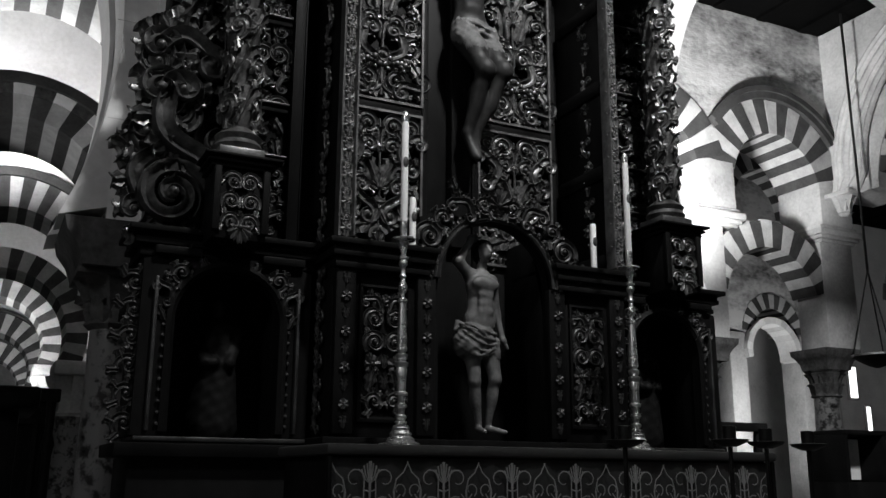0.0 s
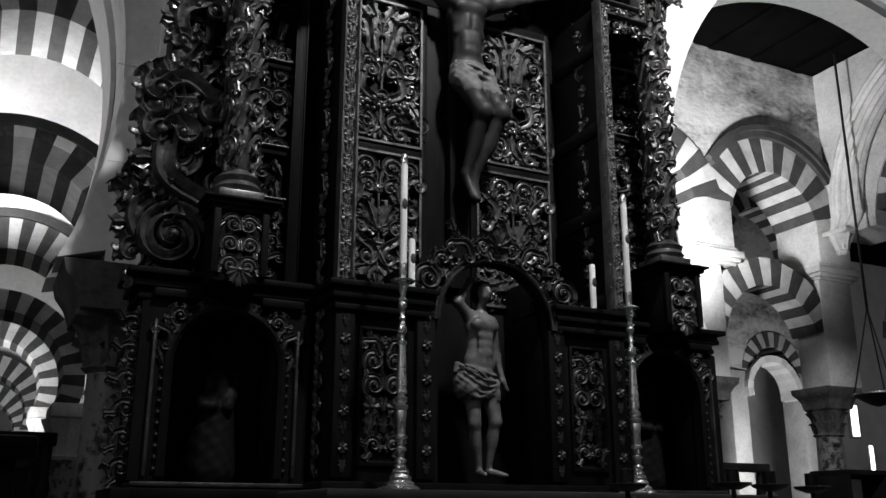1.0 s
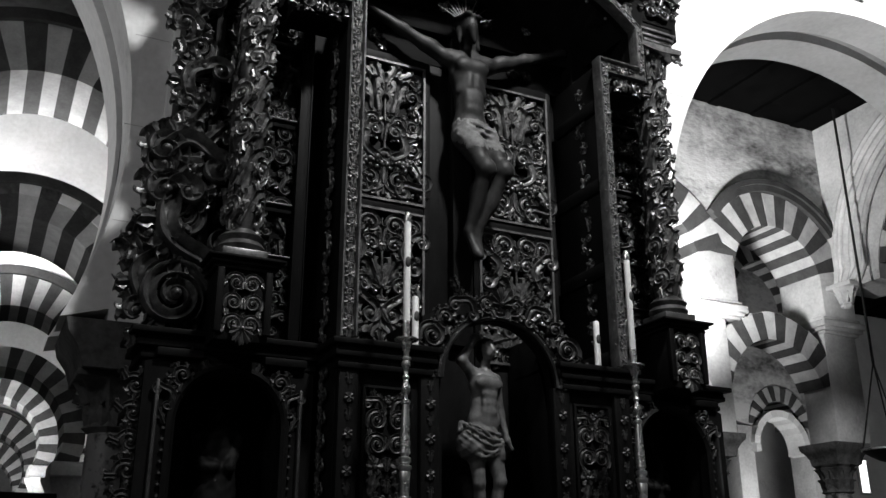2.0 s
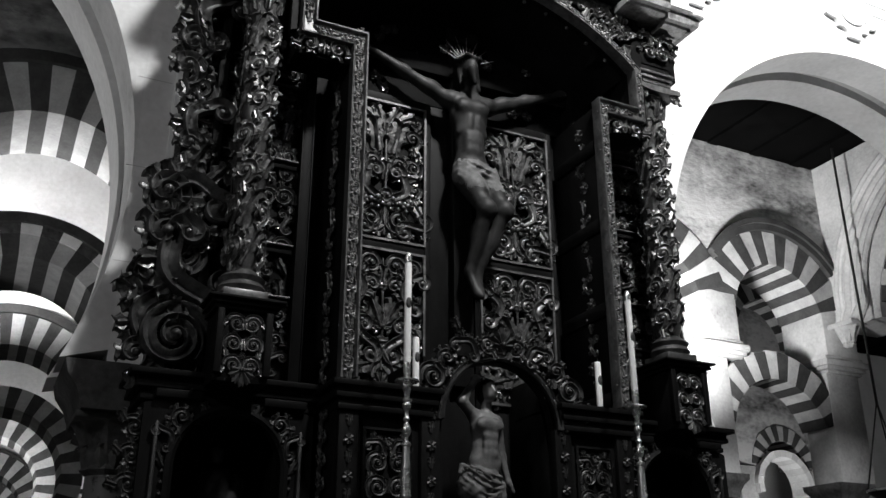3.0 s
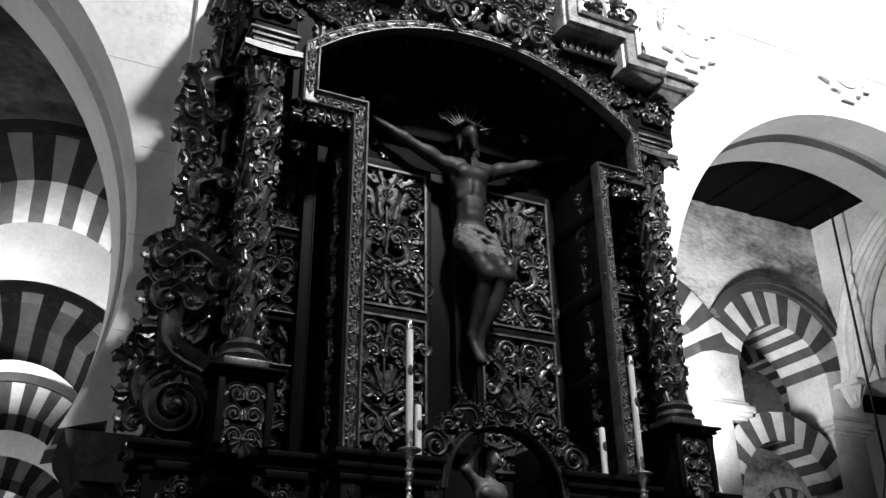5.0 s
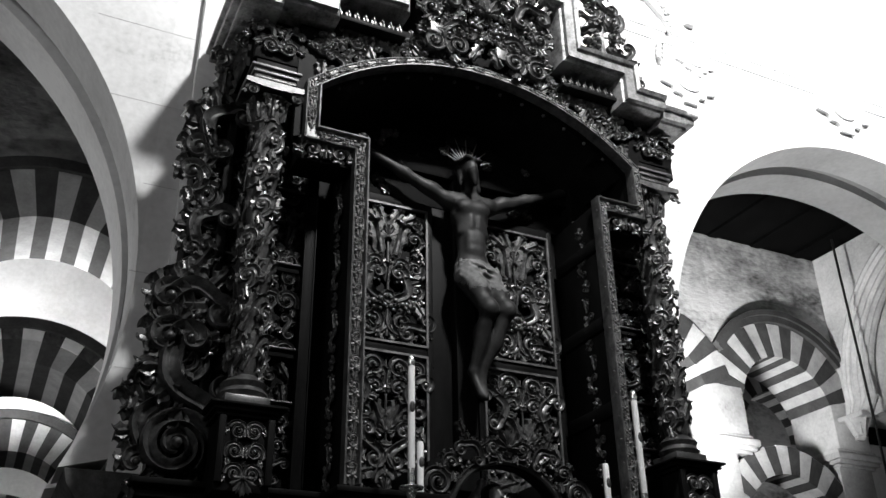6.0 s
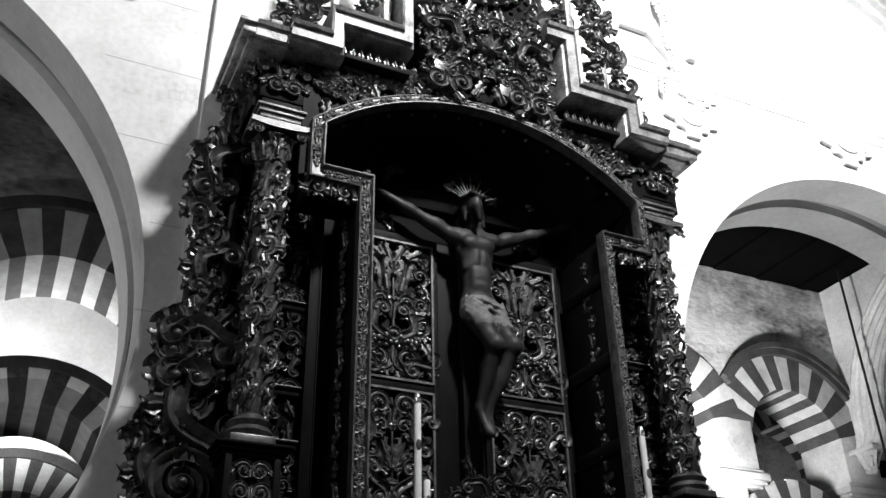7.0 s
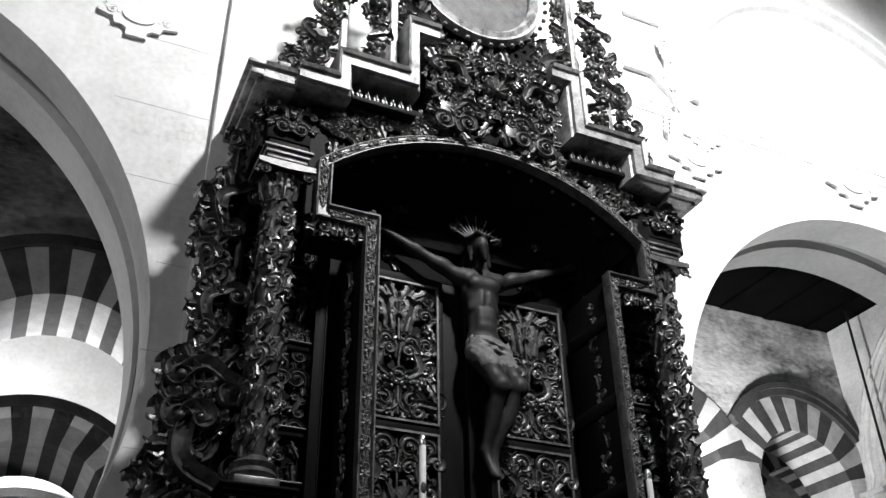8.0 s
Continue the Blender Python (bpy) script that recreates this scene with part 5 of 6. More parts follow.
# attic: oval picture, posts and pierced panels
attic = sub("attic", "upper storey with an oval picture between carved posts")
bm = bmesh.new()
N = 44
oc, ox, oz = 7.95, 0.55, 0.62
for y, rr in ((-0.02, 1.0),):
    prism(bm, [(ox * math.cos(2 * math.pi * k / N), oc + oz * math.sin(2 * math.pi * k / N)) for k in range(N)], 0.10, 0.14)
part("oval_picture", bm, PICTURE, attic, "oval oil painting with pale clouds")
bm = bmesh.new()
sweep(bm, [(ox * math.cos(2 * math.pi * k / N), 0.1, oc + oz * math.sin(2 * math.pi * k / N)) for k in range(N)][::-1], [(-0.01, 0.0), (-0.01, 0.05), (0.03, 0.09), (0.07, 0.07), (0.1, 0.08), (0.12, 0.0)], True)
part("oval_frame", bm, PALE, attic)
for k in range(40):
    a = 2 * math.pi * k / 40
    piece("bead", bead_mesh, attic, Matrix.Translation(((ox + 0.15) * math.cos(a), 0.05, oc + (oz + 0.15) * math.sin(a))) @ Matrix.Scale(2.2, 4))
solid("attic_ground", WOOD, [(-0.62, 0.62, 0.14, 0.6, 6.5, 9.0)], attic)
for s in (-1, 1):
    solid("attic_post", PALE, [(s * 0.83 - 0.03, s * 0.83 + 0.03, -0.12, 0.0, 6.25, 8.2), (s * 1.2 - 0.025, s * 1.2 + 0.025, -0.02, 0.06, 6.0, 7.8)], attic)
    solid("attic_rail", PALE, [(min(s * 0.66, s * 1.2), max(s * 0.66, s * 1.2), -0.08, 0.0, 6.42, 6.47), (min(s * 1.2, s * 1.66), max(s * 1.2, s * 1.66), 0.0, 0.06, 6.24, 6.29), (min(s * 1.2, s * 1.5), max(s * 1.2, s * 1.5), 0.0, 0.06, 6.52, 6.58)], attic)
    for k in range(10):
        carve(("curl", "fruit", "leaf")[k % 3], attic, s * (0.97 + 0.03 * (k % 2)), -0.12, 6.36 + 0.16 * k, 0.22, 35 * k, s, "g", 1.2)
        carve(("c_scroll", "curl", "volute")[k % 3], attic, s * (1.45 - 0.035 * k + 0.05 * (k % 2)), 0.02, 6.12 + 0.17 * k, 0.24, 25 * k * s, -s, "g", 1.2)
        carve(("curl", "leaf")[k % 2], attic, s * (0.74), -0.04, 6.5 + 0.15 * k, 0.2, 40 * k, s, "g", 1.2)
    for k in range(6):
        carve(("curl", "c_scroll")[k % 2], attic, s * (1.7 - 0.05 * k), 0.1, 6.06 + 0.12 * k, 0.18, 30 * k, -s, "g", 1.1)

# ---- altar table and frontal ----
AF, AW, AT = -0.95, 1.30, 1.60   # front, half width, top
altar = thing("altar_table", "dark draped altar table with an embroidered frontal", "altar")
solid("table_block", WOOD, [(-AW + 0.02, AW - 0.02, AF + 0.03, -0.21, 0.0, AT - 0.05)], altar)
solid("tabletop", CLOTH, [(-AW - 0.02, AW + 0.02, AF - 0.02, -0.21, AT - 0.05, AT)], altar, "dark cloth-covered tabletop", 0.015)
bm = bmesh.new()
n = 90
v = []
for i in range(n + 1):
    x = -AW + 2 * AW * i / n
    v.append([bm.verts.new((x, AF + 0.012 - 0.006 * math.sin(x * 23) - 0.004 * math.sin(x * 61), z)) for z in (0.35, 0.95, AT - 0.06)])
for a, b in zip(v, v[1:]):
    for k in range(2):
        bm.faces.new((a[k], b[k], b[k + 1], a[k + 1]))
part("frontal", bm, CLOTH, altar, "dark brocade altar frontal")


def brocade_motif():
    bm = bmesh.new()

    def line(pts, r0, r1):
        tube(bm, [(x, 0, z) for x, z in pts], [0.72 * (r0 + (r1 - r0) * i / (len(pts) - 1)) for i in range(len(pts))], 6, 0.3)

    def hook(cx, cz, r, a0, a1, w0, w1, h):
        line([(h * (cx + r * (1 - 0.55 * k / 9) * math.cos(radians(a0 + (a1 - a0) * k / 9))), cz + r * (1 - 0.55 * k / 9) * math.sin(radians(a0 + (a1 - a0) * k / 9))) for k in range(10)], w0, w1)
    for h in (-1, 1):
        hook(0.075, 0.02, 0.05, 185, -120, 0.006, 0.003, h)
        hook(0.06, -0.11, 0.05, 60, 330, 0.006, 0.003, h)
        hook(0.15, -0.03, 0.035, -60, 230, 0.005, 0.003, h)
        line([(h * x, z) for x, z in ((0.012, -0.15), (0.03, -0.09), (0.03, -0.02), (0.028, 0.03))], 0.004, 0.005)
        line([(h * x, z) for x, z in ((0.195, 0.1), (0.17, 0.05), (0.135, 0.02), (0.12, -0.04), (0.125, -0.08))], 0.004, 0.006)
        for dx, dz in ((0.016, 0.055), (0.032, 0.045), (0.044, 0.028)):
            line([(h * 0.004, 0.0), (h * dx * 0.7, dz * 0.8), (h * dx, dz + 0.035)], 0.003, 0.006)
        for dx, dz in ((-0.03, 0.02), (0.0, 0.035), (0.03, 0.02)):
            line([(h * 0.125, -0.1), (h * (0.125 + dx * 0.6), -0.075 + dz * 0.5), (h * (0.125 + dx), -0.07 + dz)], 0.006, 0.004)
        line([(h * 0.19, -0.2), (h * 0.165, -0.16), (h * 0.13, -0.14), (h * 0.1, -0.16)], 0.003, 0.005)
    line([(0, -0.2), (0, -0.1), (0, -0.02), (0, 0.1)], 0.004, 0.011)
    line([(-0.03, -0.03), (0, -0.04), (0.03, -0.03)], 0.005, 0.005)
    return bm


me_brocade = mesh_of("embroidery", brocade_motif())
me_brocade.materials.append(BROCADE)
for r in range(4):
    for k in range(7):
        piece("embroidery", me_brocade, altar, Matrix.Translation((-AW + 0.19 + 0.37 * k * 0.985, AF - 0.004, AT - 0.17 - 0.31 * r)) @ Matrix.Diagonal((0.95, 1, 0.95, 1)))
solid("frontal_edge", WOOD, [(-AW - 0.01, -AW + 0.012, AF - 0.01, AF + 0.03, 0.3, AT - 0.05), (AW - 0.012, AW + 0.01, AF - 0.01, AF + 0.03, 0.3, AT - 0.05)], altar)

step = structure("altar_step", "dark stone steps below the altar", "step")
for k in range(3):
    bm = bmesh.new()
    box(bm, -2.3 - 0.32 * (2 - k), 2.3 + 0.32 * (2 - k), AF - 0.7 - 0.32 * (2 - k), 0.69, 0.18 * k, 0.18 * (k + 1), 0.012)
    part("tread", bm, FLOORM, step)


# ---- candlesticks and candles ----
def candlestick(x, y, z):
    t = thing("candlestick", "tall silvered brass baluster candlestick on the altar", "candlestick", (x, y, z), "altar candlesticks")
    bm = bmesh.new()
    for k in range(3):
        a = radians(120 * k + 150)
        res = bmesh.ops.create_icosphere(bm, subdivisions=2, radius=0.03)
        bmesh.ops.scale(bm, vec=(1.6, 1.0, 0.45), verts=res["verts"])
        bmesh.ops.rotate(bm, cent=(0, 0, 0), matrix=Matrix.Rotation(a, 3, "Z"), verts=res["verts"])
        bmesh.ops.translate(bm, vec=(0.075 * math.cos(a), 0.075 * math.sin(a), 0.0135), verts=res["verts"])
    lathe(bm, [(0.098, 0.003), (0.1, 0.02), (0.085, 0.03), (0.07, 0.034), (0.074, 0.045), (0.055, 0.058), (0.058, 0.072), (0.044, 0.088), (0.046, 0.1), (0.036, 0.112)], 28)
    part("foot", bm, BRASS, t)
    bm = bmesh.new()
    lathe(bm, [(0.044, 0.11), (0.026, 0.12), (0.036, 0.13), (0.02, 0.14), (0.03, 0.15), (0.031, 0.16), (0.018, 0.17), (0.022, 0.2), (0.03, 0.205), (0.03, 0.22), (0.02, 0.225), (0.022, 0.26),
               (0.034, 0.265), (0.034, 0.28), (0.024, 0.285), (0.026, 0.36), (0.03, 0.4), (0.026, 0.41), (0.035, 0.42), (0.036, 0.435), (0.02, 0.445), (0.031, 0.455), (0.033, 0.475), (0.018, 0.485),
               (0.029, 0.5), (0.027, 0.52), (0.027, 0.56), (0.022, 0.66), (0.018, 0.75), (0.026, 0.757), (0.026, 0.77), (0.012, 0.78), (0.011, 0.8), (0.022, 0.815), (0.025, 0.84),
               (0.014, 0.87), (0.011, 0.88), (0.02, 0.895), (0.012, 0.91), (0.012, 0.94), (0.024, 0.96), (0.024, 0.975), (0.0146, 0.99)], 24)
    part("stem", bm, BRASS, t)
    bm = bmesh.new()
    lathe(bm, [(0.012, 0.985), (0.027, 0.99), (0.028, 1.0), (0.014, 1.005), (0.017, 1.03), (0.03, 1.085), (0.062, 1.092), (0.066, 1.1), (0.06, 1.105), (0.02, 1.1), (0.017, 1.13), (0.021, 1.15), (0.02, 1.2)], 28)
    part("drip_pan", bm, BRASS, t)
    return t


def candle(x, y, z, height, r, turn, group):
    t = thing("candle", "white wax candle with a small dark emblem", "candle", (x, y, z), group)
    bm = bmesh.new()
    lathe(bm, [(r, 0.0), (r, height - 0.012), (r * 0.9, height - 0.006), (r * 0.85, height)], 20)
    part("wax", bm, WAX, t)
    bm = bmesh.new()
    tube(bm, [(0, 0, height - 0.002), (0.001, 0, height + 0.012), (0.003, 0, height + 0.022)], 0.002, 6, 1, (1, 0, 0))
    part("wick", bm, EMBLEM, t)
    bm = bmesh.new()
    res = bmesh.ops.create_uvsphere(bm, u_segments=14, v_segments=10, radius=1)
    bmesh.ops.scale(bm, vec=(0.016, 0.009, 0.032), verts=res["verts"])
    bmesh.ops.translate(bm, vec=(r * math.sin(turn) * 0.8, -r * math.cos(turn) * 0.9, height * 0.58), verts=res["verts"])
    part("emblem", bm, EMBLEM, t)
    return t


for s in (-1, 1):
    candlestick(s * 0.75, -0.46, AT)
    lit = candle(s * 0.75, -0.46, AT + 1.2, 0.575, 0.0195, -0.1 if s < 0 else 0.3, "altar candles")
    bm = bmesh.new()
    lathe(bm, [(0.021, 0.575), (0.022, 0.605), (0.017, 0.611), (0.016, 0.63), (0.006, 0.635)], 16)
    part("cap", bm, BRASS, lit, "bright metal cap")
candle(-0.545, -0.12, 2.765, 0.29, 0.02, 0.1, "short candles")
candle(0.735, -0.12, 2.765, 0.29, 0.02, 0.1, "short candles")


# ---- carved figures: plain forms blended from simple solids ----
def blended(name, lo, hi, cell, shapes, blend, material_of, mats):
    """A closed skin round a set of soft solids (surface nets on a grid). shapes: (kind, data..., material)."""
    lo, hi = np.array(lo), np.array(hi)
    dims = np.ceil((hi - lo) / cell).astype(int) + 1
    X, Y, Z = [lo[k] + cell * np.arange(dims[k]) for k in range(3)]
    G = np.stack(np.meshgrid(X, Y, Z, indexing="ij"), -1).astype(np.float32)
    field = np.full(dims, 9.0, np.float32)
    owner_d = np.full(dims, 9.0, np.float32)
    owner = np.zeros(dims, np.int8)
    for kind, a, b, ra, rb, tag in shapes:
        a, b = np.array(a, np.float32), np.array(b, np.float32)
        if kind == "limb":
            ab = b - a
            u = np.clip(((G - a) @ ab) / float(ab @ ab), 0, 1)
            d = np.sqrt(((G - a - u[..., None] * ab) ** 2).sum(-1)) - (ra + (rb - ra) * u)
        else:   # ball: centre a, radii b
            q = (G - a) / b
            L = np.sqrt((q ** 2).sum(-1))
            d = (L - 1) * float(b.min())
        if tag == 1:
            d = d - 0.0018 * np.sin(80 * (0.7 * G[..., 2] + 0.9 * G[..., 0] + 0.4 * G[..., 1])) - 0.0018 * np.sin(95 * (G[..., 2] - 0.8 * G[..., 0]) + 2 * np.sin(20 * G[..., 0]))
        take = d < owner_d
        owner[take] = tag
        owner_d = np.minimum(owner_d, d)
        k = blend if tag == 0 else blend * 0.4
        h = np.clip(0.5 + 0.5 * (field - d) / k, 0, 1)
        field = field * (1 - h) + d * h - k * h * (1 - h)
    inside = field < 0
    c = [inside[i:dims[0] - 1 + i, j:dims[1] - 1 + j, k:dims[2] - 1 + k] for i in (0, 1) for j in (0, 1) for k in (0, 1)]
    cnt = sum(x.astype(np.int8) for x in c)
    cells = np.argwhere((cnt > 0) & (cnt < 8))
    index = np.full(np.array(dims) - 1, -1, np.int64)
    index[tuple(cells.T)] = np.arange(len(cells))
    acc, num = np.zeros((len(cells), 3)), np.zeros(len(cells))
    corners = np.array([(i, j, k) for i in (0, 1) for j in (0, 1) for k in (0, 1)])
    for p in range(8):
        for q in range(p + 1, 8):
            if np.abs(corners[p] - corners[q]).sum() != 1:
                continue
            fa = field[tuple((cells + corners[p]).T)]
            fb = field[tuple((cells + corners[q]).T)]
            m = (fa < 0) != (fb < 0)
            t = np.where(m, fa / np.where(m, fa - fb, 1), 0)[:, None]
            acc += np.where(m[:, None], corners[p] + t * (corners[q] - corners[p]), 0)
            num += m
    verts = lo + cell * (cells + acc / num[:, None])
    faces = []
    for ax in range(3):
        u, w = [(1, 2), (2, 0), (0, 1)][ax]
        a = np.argwhere(np.diff(inside.astype(np.int8), axis=ax) != 0)
        a = a[(a[:, u] > 0) & (a[:, w] > 0) & (a[:, u] < dims[u] - 1) & (a[:, w] < dims[w] - 1)]
        eu, ew = np.eye(3, dtype=int)[u], np.eye(3, dtype=int)[w]
        quad = np.stack([index[tuple((a - eu - ew).T)], index[tuple((a - ew).T)], index[tuple(a.T)], index[tuple((a - eu).T)]], 1)
        flip = inside[tuple(a.T)]
        quad[~flip] = quad[~flip][:, ::-1]
        faces.append(quad)
    faces = np.concatenate(faces)
    faces = faces[(faces >= 0).all(1)]
    me = bpy.data.meshes.new(name)
    me.from_pydata(verts.tolist(), [], faces.tolist())
    for m in mats:
        me.materials.append(m)
    near = owner[tuple(cells.T)]
    me.polygons.foreach_set("material_index", near[faces[:, 0]].astype(np.int32))
    me.shade_smooth()
    me.update()
    return me


FLESH, DRAPE, LOCKS = 0, 1, 2


def limb(a, b, ra, rb, tag=FLESH):
    return ("limb", a, b, ra, rb, tag)


def ball(c, r, tag=FLESH):
    return ("ball", c, r, 0, 0, tag)


def folds(cx, cz, rx, ry, rz, rows, r):
    """Thin curved pleats lying on an elliptic wrap: rows of (x0, z0, x1, z1, sag)."""
    out = []
    for x0, z0, x1, z1, sag in rows:
        pts = []
        for k in range(7):
            u = k / 6
            x, z = x0 + (x1 - x0) * u, z0 + (z1 - z0) * u - sag * math.sin(math.pi * u)
            w = max(0.0, 1 - ((x - cx) / rx) ** 2 - 0.6 * ((z - cz) / rz) ** 2)
            pts.append((x, 0.01 - ry * math.sqrt(w), z))
        for k in range(6):
            out.append(limb(pts[k], pts[k + 1], r * (0.7 + 0.1 * k), r * (0.8 + 0.1 * k) if k < 5 else r * 0.8, DRAPE))
    return out


# standing figure in the central niche, one arm raised to the head
S = [ball((0.055, -0.005, 1.125), (0.043, 0.05, 0.062)), limb((0.06, -0.05, 1.135), (0.064, -0.062, 1.112), 0.008, 0.011), ball((0.055, -0.035, 1.085), (0.026, 0.026, 0.022)),
     ball((0.045, 0.035, 1.15), (0.052, 0.045, 0.055), LOCKS), ball((0.015, 0.03, 1.115), (0.028, 0.035, 0.06), LOCKS), ball((0.05, 0.0, 1.178), (0.042, 0.04, 0.02), LOCKS),
     limb((0.05, 0.015, 1.08), (0.045, 0.02, 1.0), 0.026, 0.034), limb((-0.03, 0.02, 0.965), (0.1, 0.02, 0.945), 0.045, 0.043), ball((0.035, 0.01, 0.9), (0.105, 0.068, 0.09)),
     ball((0.03, 0.015, 0.79), (0.09, 0.058, 0.1)), ball((0.025, 0.01, 0.69), (0.105, 0.068, 0.09)), ball((-0.01, -0.052, 0.91), (0.048, 0.022, 0.036)), ball((0.078, -0.052, 0.905), (0.048, 0.022, 0.036)),
     limb((-0.045, 0.02, 0.975), (-0.135, -0.01, 1.04), 0.037, 0.031), limb((-0.135, -0.01, 1.045), (-0.05, -0.005, 1.175), 0.03, 0.021), ball((-0.035, 0.0, 1.2), (0.032, 0.022, 0.022)),
     limb((0.12, 0.03, 0.945), (0.158, 0.045, 0.74), 0.034, 0.028), limb((0.158, 0.045, 0.74), (0.19, 0.02, 0.58), 0.026, 0.017), limb((0.19, 0.02, 0.58), (0.215, 0.01, 0.53), 0.018, 0.012)]
for zz in (0.835, 0.785, 0.735):   # belly
    for h in (-1, 1):
        S.append(ball((0.035 + h * 0.026, -0.052, zz), (0.023, 0.013, 0.021)))
S += [ball((-0.01, 0.01, 0.565), (0.15, 0.092, 0.115), DRAPE), ball((-0.05, 0.0, 0.52), (0.105, 0.085, 0.08), DRAPE)]
S += folds(-0.01, 0.565, 0.155, 0.098, 0.15, ((-0.14, 0.67, 0.13, 0.6, 0.02), (-0.13, 0.655, 0.135, 0.575, 0.045), (-0.14, 0.63, 0.135, 0.555, 0.06), (-0.15, 0.6, 0.13, 0.535, 0.075), (-0.155, 0.565, 0.125, 0.525, 0.085), (-0.1, 0.66, 0.04, 0.565, -0.005), (-0.15, 0.53, 0.08, 0.515, 0.06)), 0.0068)
S += [limb((0.11, -0.05, 0.55), (0.115, -0.06, 0.46), 0.02, 0.012, DRAPE), limb((-0.13, 0.0, 0.66), (-0.15, -0.01, 0.62), 0.022, 0.016, DRAPE),
      limb((-0.03, 0.01, 0.5), (-0.025, -0.015, 0.315), 0.056, 0.035), limb((-0.025, -0.01, 0.315), (0.02, 0.025, 0.07), 0.034, 0.02), ball((-0.01, 0.02, 0.23), (0.031, 0.036, 0.07)),
      limb((0.085, 0.0, 0.5), (0.108, -0.03, 0.33), 0.056, 0.037), limb((0.108, -0.025, 0.33), (0.088, 0.025, 0.08), 0.035, 0.02), ball((0.104, 0.01, 0.24), (0.033, 0.037, 0.07)),
      limb((0.02, 0.025, 0.035), (0.01, -0.07, 0.018), 0.023, 0.014), limb((0.088, 0.025, 0.04), (0.165, -0.05, 0.018), 0.023, 0.013)]
me = blended("standing_statue", (-0.24, -0.16, -0.02), (0.28, 0.16, 1.32), 0.0058, S, 0.022, None, (SKIN, LINEN, HAIR))
statue = tagged(new("standing_statue", me), "pale painted wooden figure with a draped loincloth in the niche", "statue")
statue.location = (-0.035, 0.035, 1.70)

# suspended figure on the cross
CZ = 3.44
S = [ball((-0.03, -0.11, 1.8), (0.06, 0.085, 0.1)), ball((-0.03, -0.06, 1.86), (0.085, 0.085, 0.085), LOCKS), limb((-0.09, -0.07, 1.83), (-0.1, -0.1, 1.68), 0.032, 0.014, LOCKS), limb((0.035, -0.07, 1.83), (0.06, -0.09, 1.66), 0.03, 0.013, LOCKS),
     limb((-0.028, -0.16, 1.76), (-0.02, -0.18, 1.66), 0.045, 0.018, LOCKS), limb((0.055, -0.090, 1.887), (0.035, -0.029, 1.863), 0.016, 0.016, LOCKS), limb((0.035, -0.029, 1.863), (-0.016, 0.004, 1.887), 0.016, 0.016, LOCKS), limb((-0.016, 0.004, 1.887), (-0.073, -0.008, 1.863), 0.016, 0.016, LOCKS), limb((-0.073, -0.008, 1.863), (-0.110, -0.058, 1.887), 0.016, 0.016, LOCKS), limb((-0.110, -0.058, 1.887), (-0.110, -0.123, 1.863), 0.016, 0.016, LOCKS), limb((-0.110, -0.123, 1.863), (-0.072, -0.173, 1.887), 0.016, 0.016, LOCKS), limb((-0.072, -0.173, 1.887), (-0.014, -0.183, 1.863), 0.016, 0.016, LOCKS), limb((-0.014, -0.183, 1.863), (0.036, -0.150, 1.887), 0.016, 0.016, LOCKS), limb((0.036, -0.150, 1.887), (0.055, -0.088, 1.863), 0.016, 0.016, LOCKS),
     limb((-0.02, -0.06, 1.74), (0.0, -0.03, 1.62), 0.05, 0.055), limb((-0.14, -0.03, 1.57), (0.14, -0.03, 1.58), 0.07, 0.07), ball((0.0, -0.03, 1.45), (0.145, 0.1, 0.15)), ball((0.0, -0.04, 1.3), (0.112, 0.08, 0.15)),
     ball((0.005, -0.04, 1.17), (0.105, 0.078, 0.13)), ball((0.01, -0.04, 1.06), (0.13, 0.09, 0.11)), ball((-0.062, -0.112, 1.5), (0.062, 0.03, 0.048)), ball((0.062, -0.112, 1.5), (0.062, 0.03, 0.048))]
for row, (zz, ww) in enumerate(((1.385, 0.085), (1.35, 0.1), (1.315, 0.105))):   # ribs
    for h in (-1, 1):
        S.append(limb((h * 0.03, -0.118, zz + 0.02), (h * ww, -0.075, zz - 0.02), 0.013, 0.012))
for zz in (1.27, 1.215, 1.155):   # belly
    for h in (-1, 1):
        S.append(ball((h * 0.032, -0.112, zz), (0.027, 0.016, 0.023)))
S += [limb((-0.17, -0.02, 1.57), (-0.5, 0.0, 1.73), 0.056, 0.042), limb((-0.5, 0.0, 1.73), (-0.8, 0.03, 1.88), 0.042, 0.026), ball((-0.85, 0.03, 1.91), (0.05, 0.026, 0.034)), ball((-0.3, -0.02, 1.645), (0.075, 0.045, 0.05)),
      limb((0.17, -0.02, 1.58), (0.5, 0.0, 1.74), 0.056, 0.042), limb((0.5, 0.0, 1.74), (0.8, 0.03, 1.88), 0.042, 0.026), ball((0.85, 0.03, 1.91), (0.05, 0.026, 0.034)), ball((0.3, -0.02, 1.655), (0.075, 0.045, 0.05)),
      ball((0.01, -0.04, 1.03), (0.14, 0.1, 0.07), DRAPE), limb((-0.05, -0.07, 0.98), (0.0, -0.13, 0.85), 0.092, 0.078, DRAPE), limb((0.1, -0.07, 0.98), (0.15, -0.125, 0.84), 0.086, 0.07, DRAPE)]
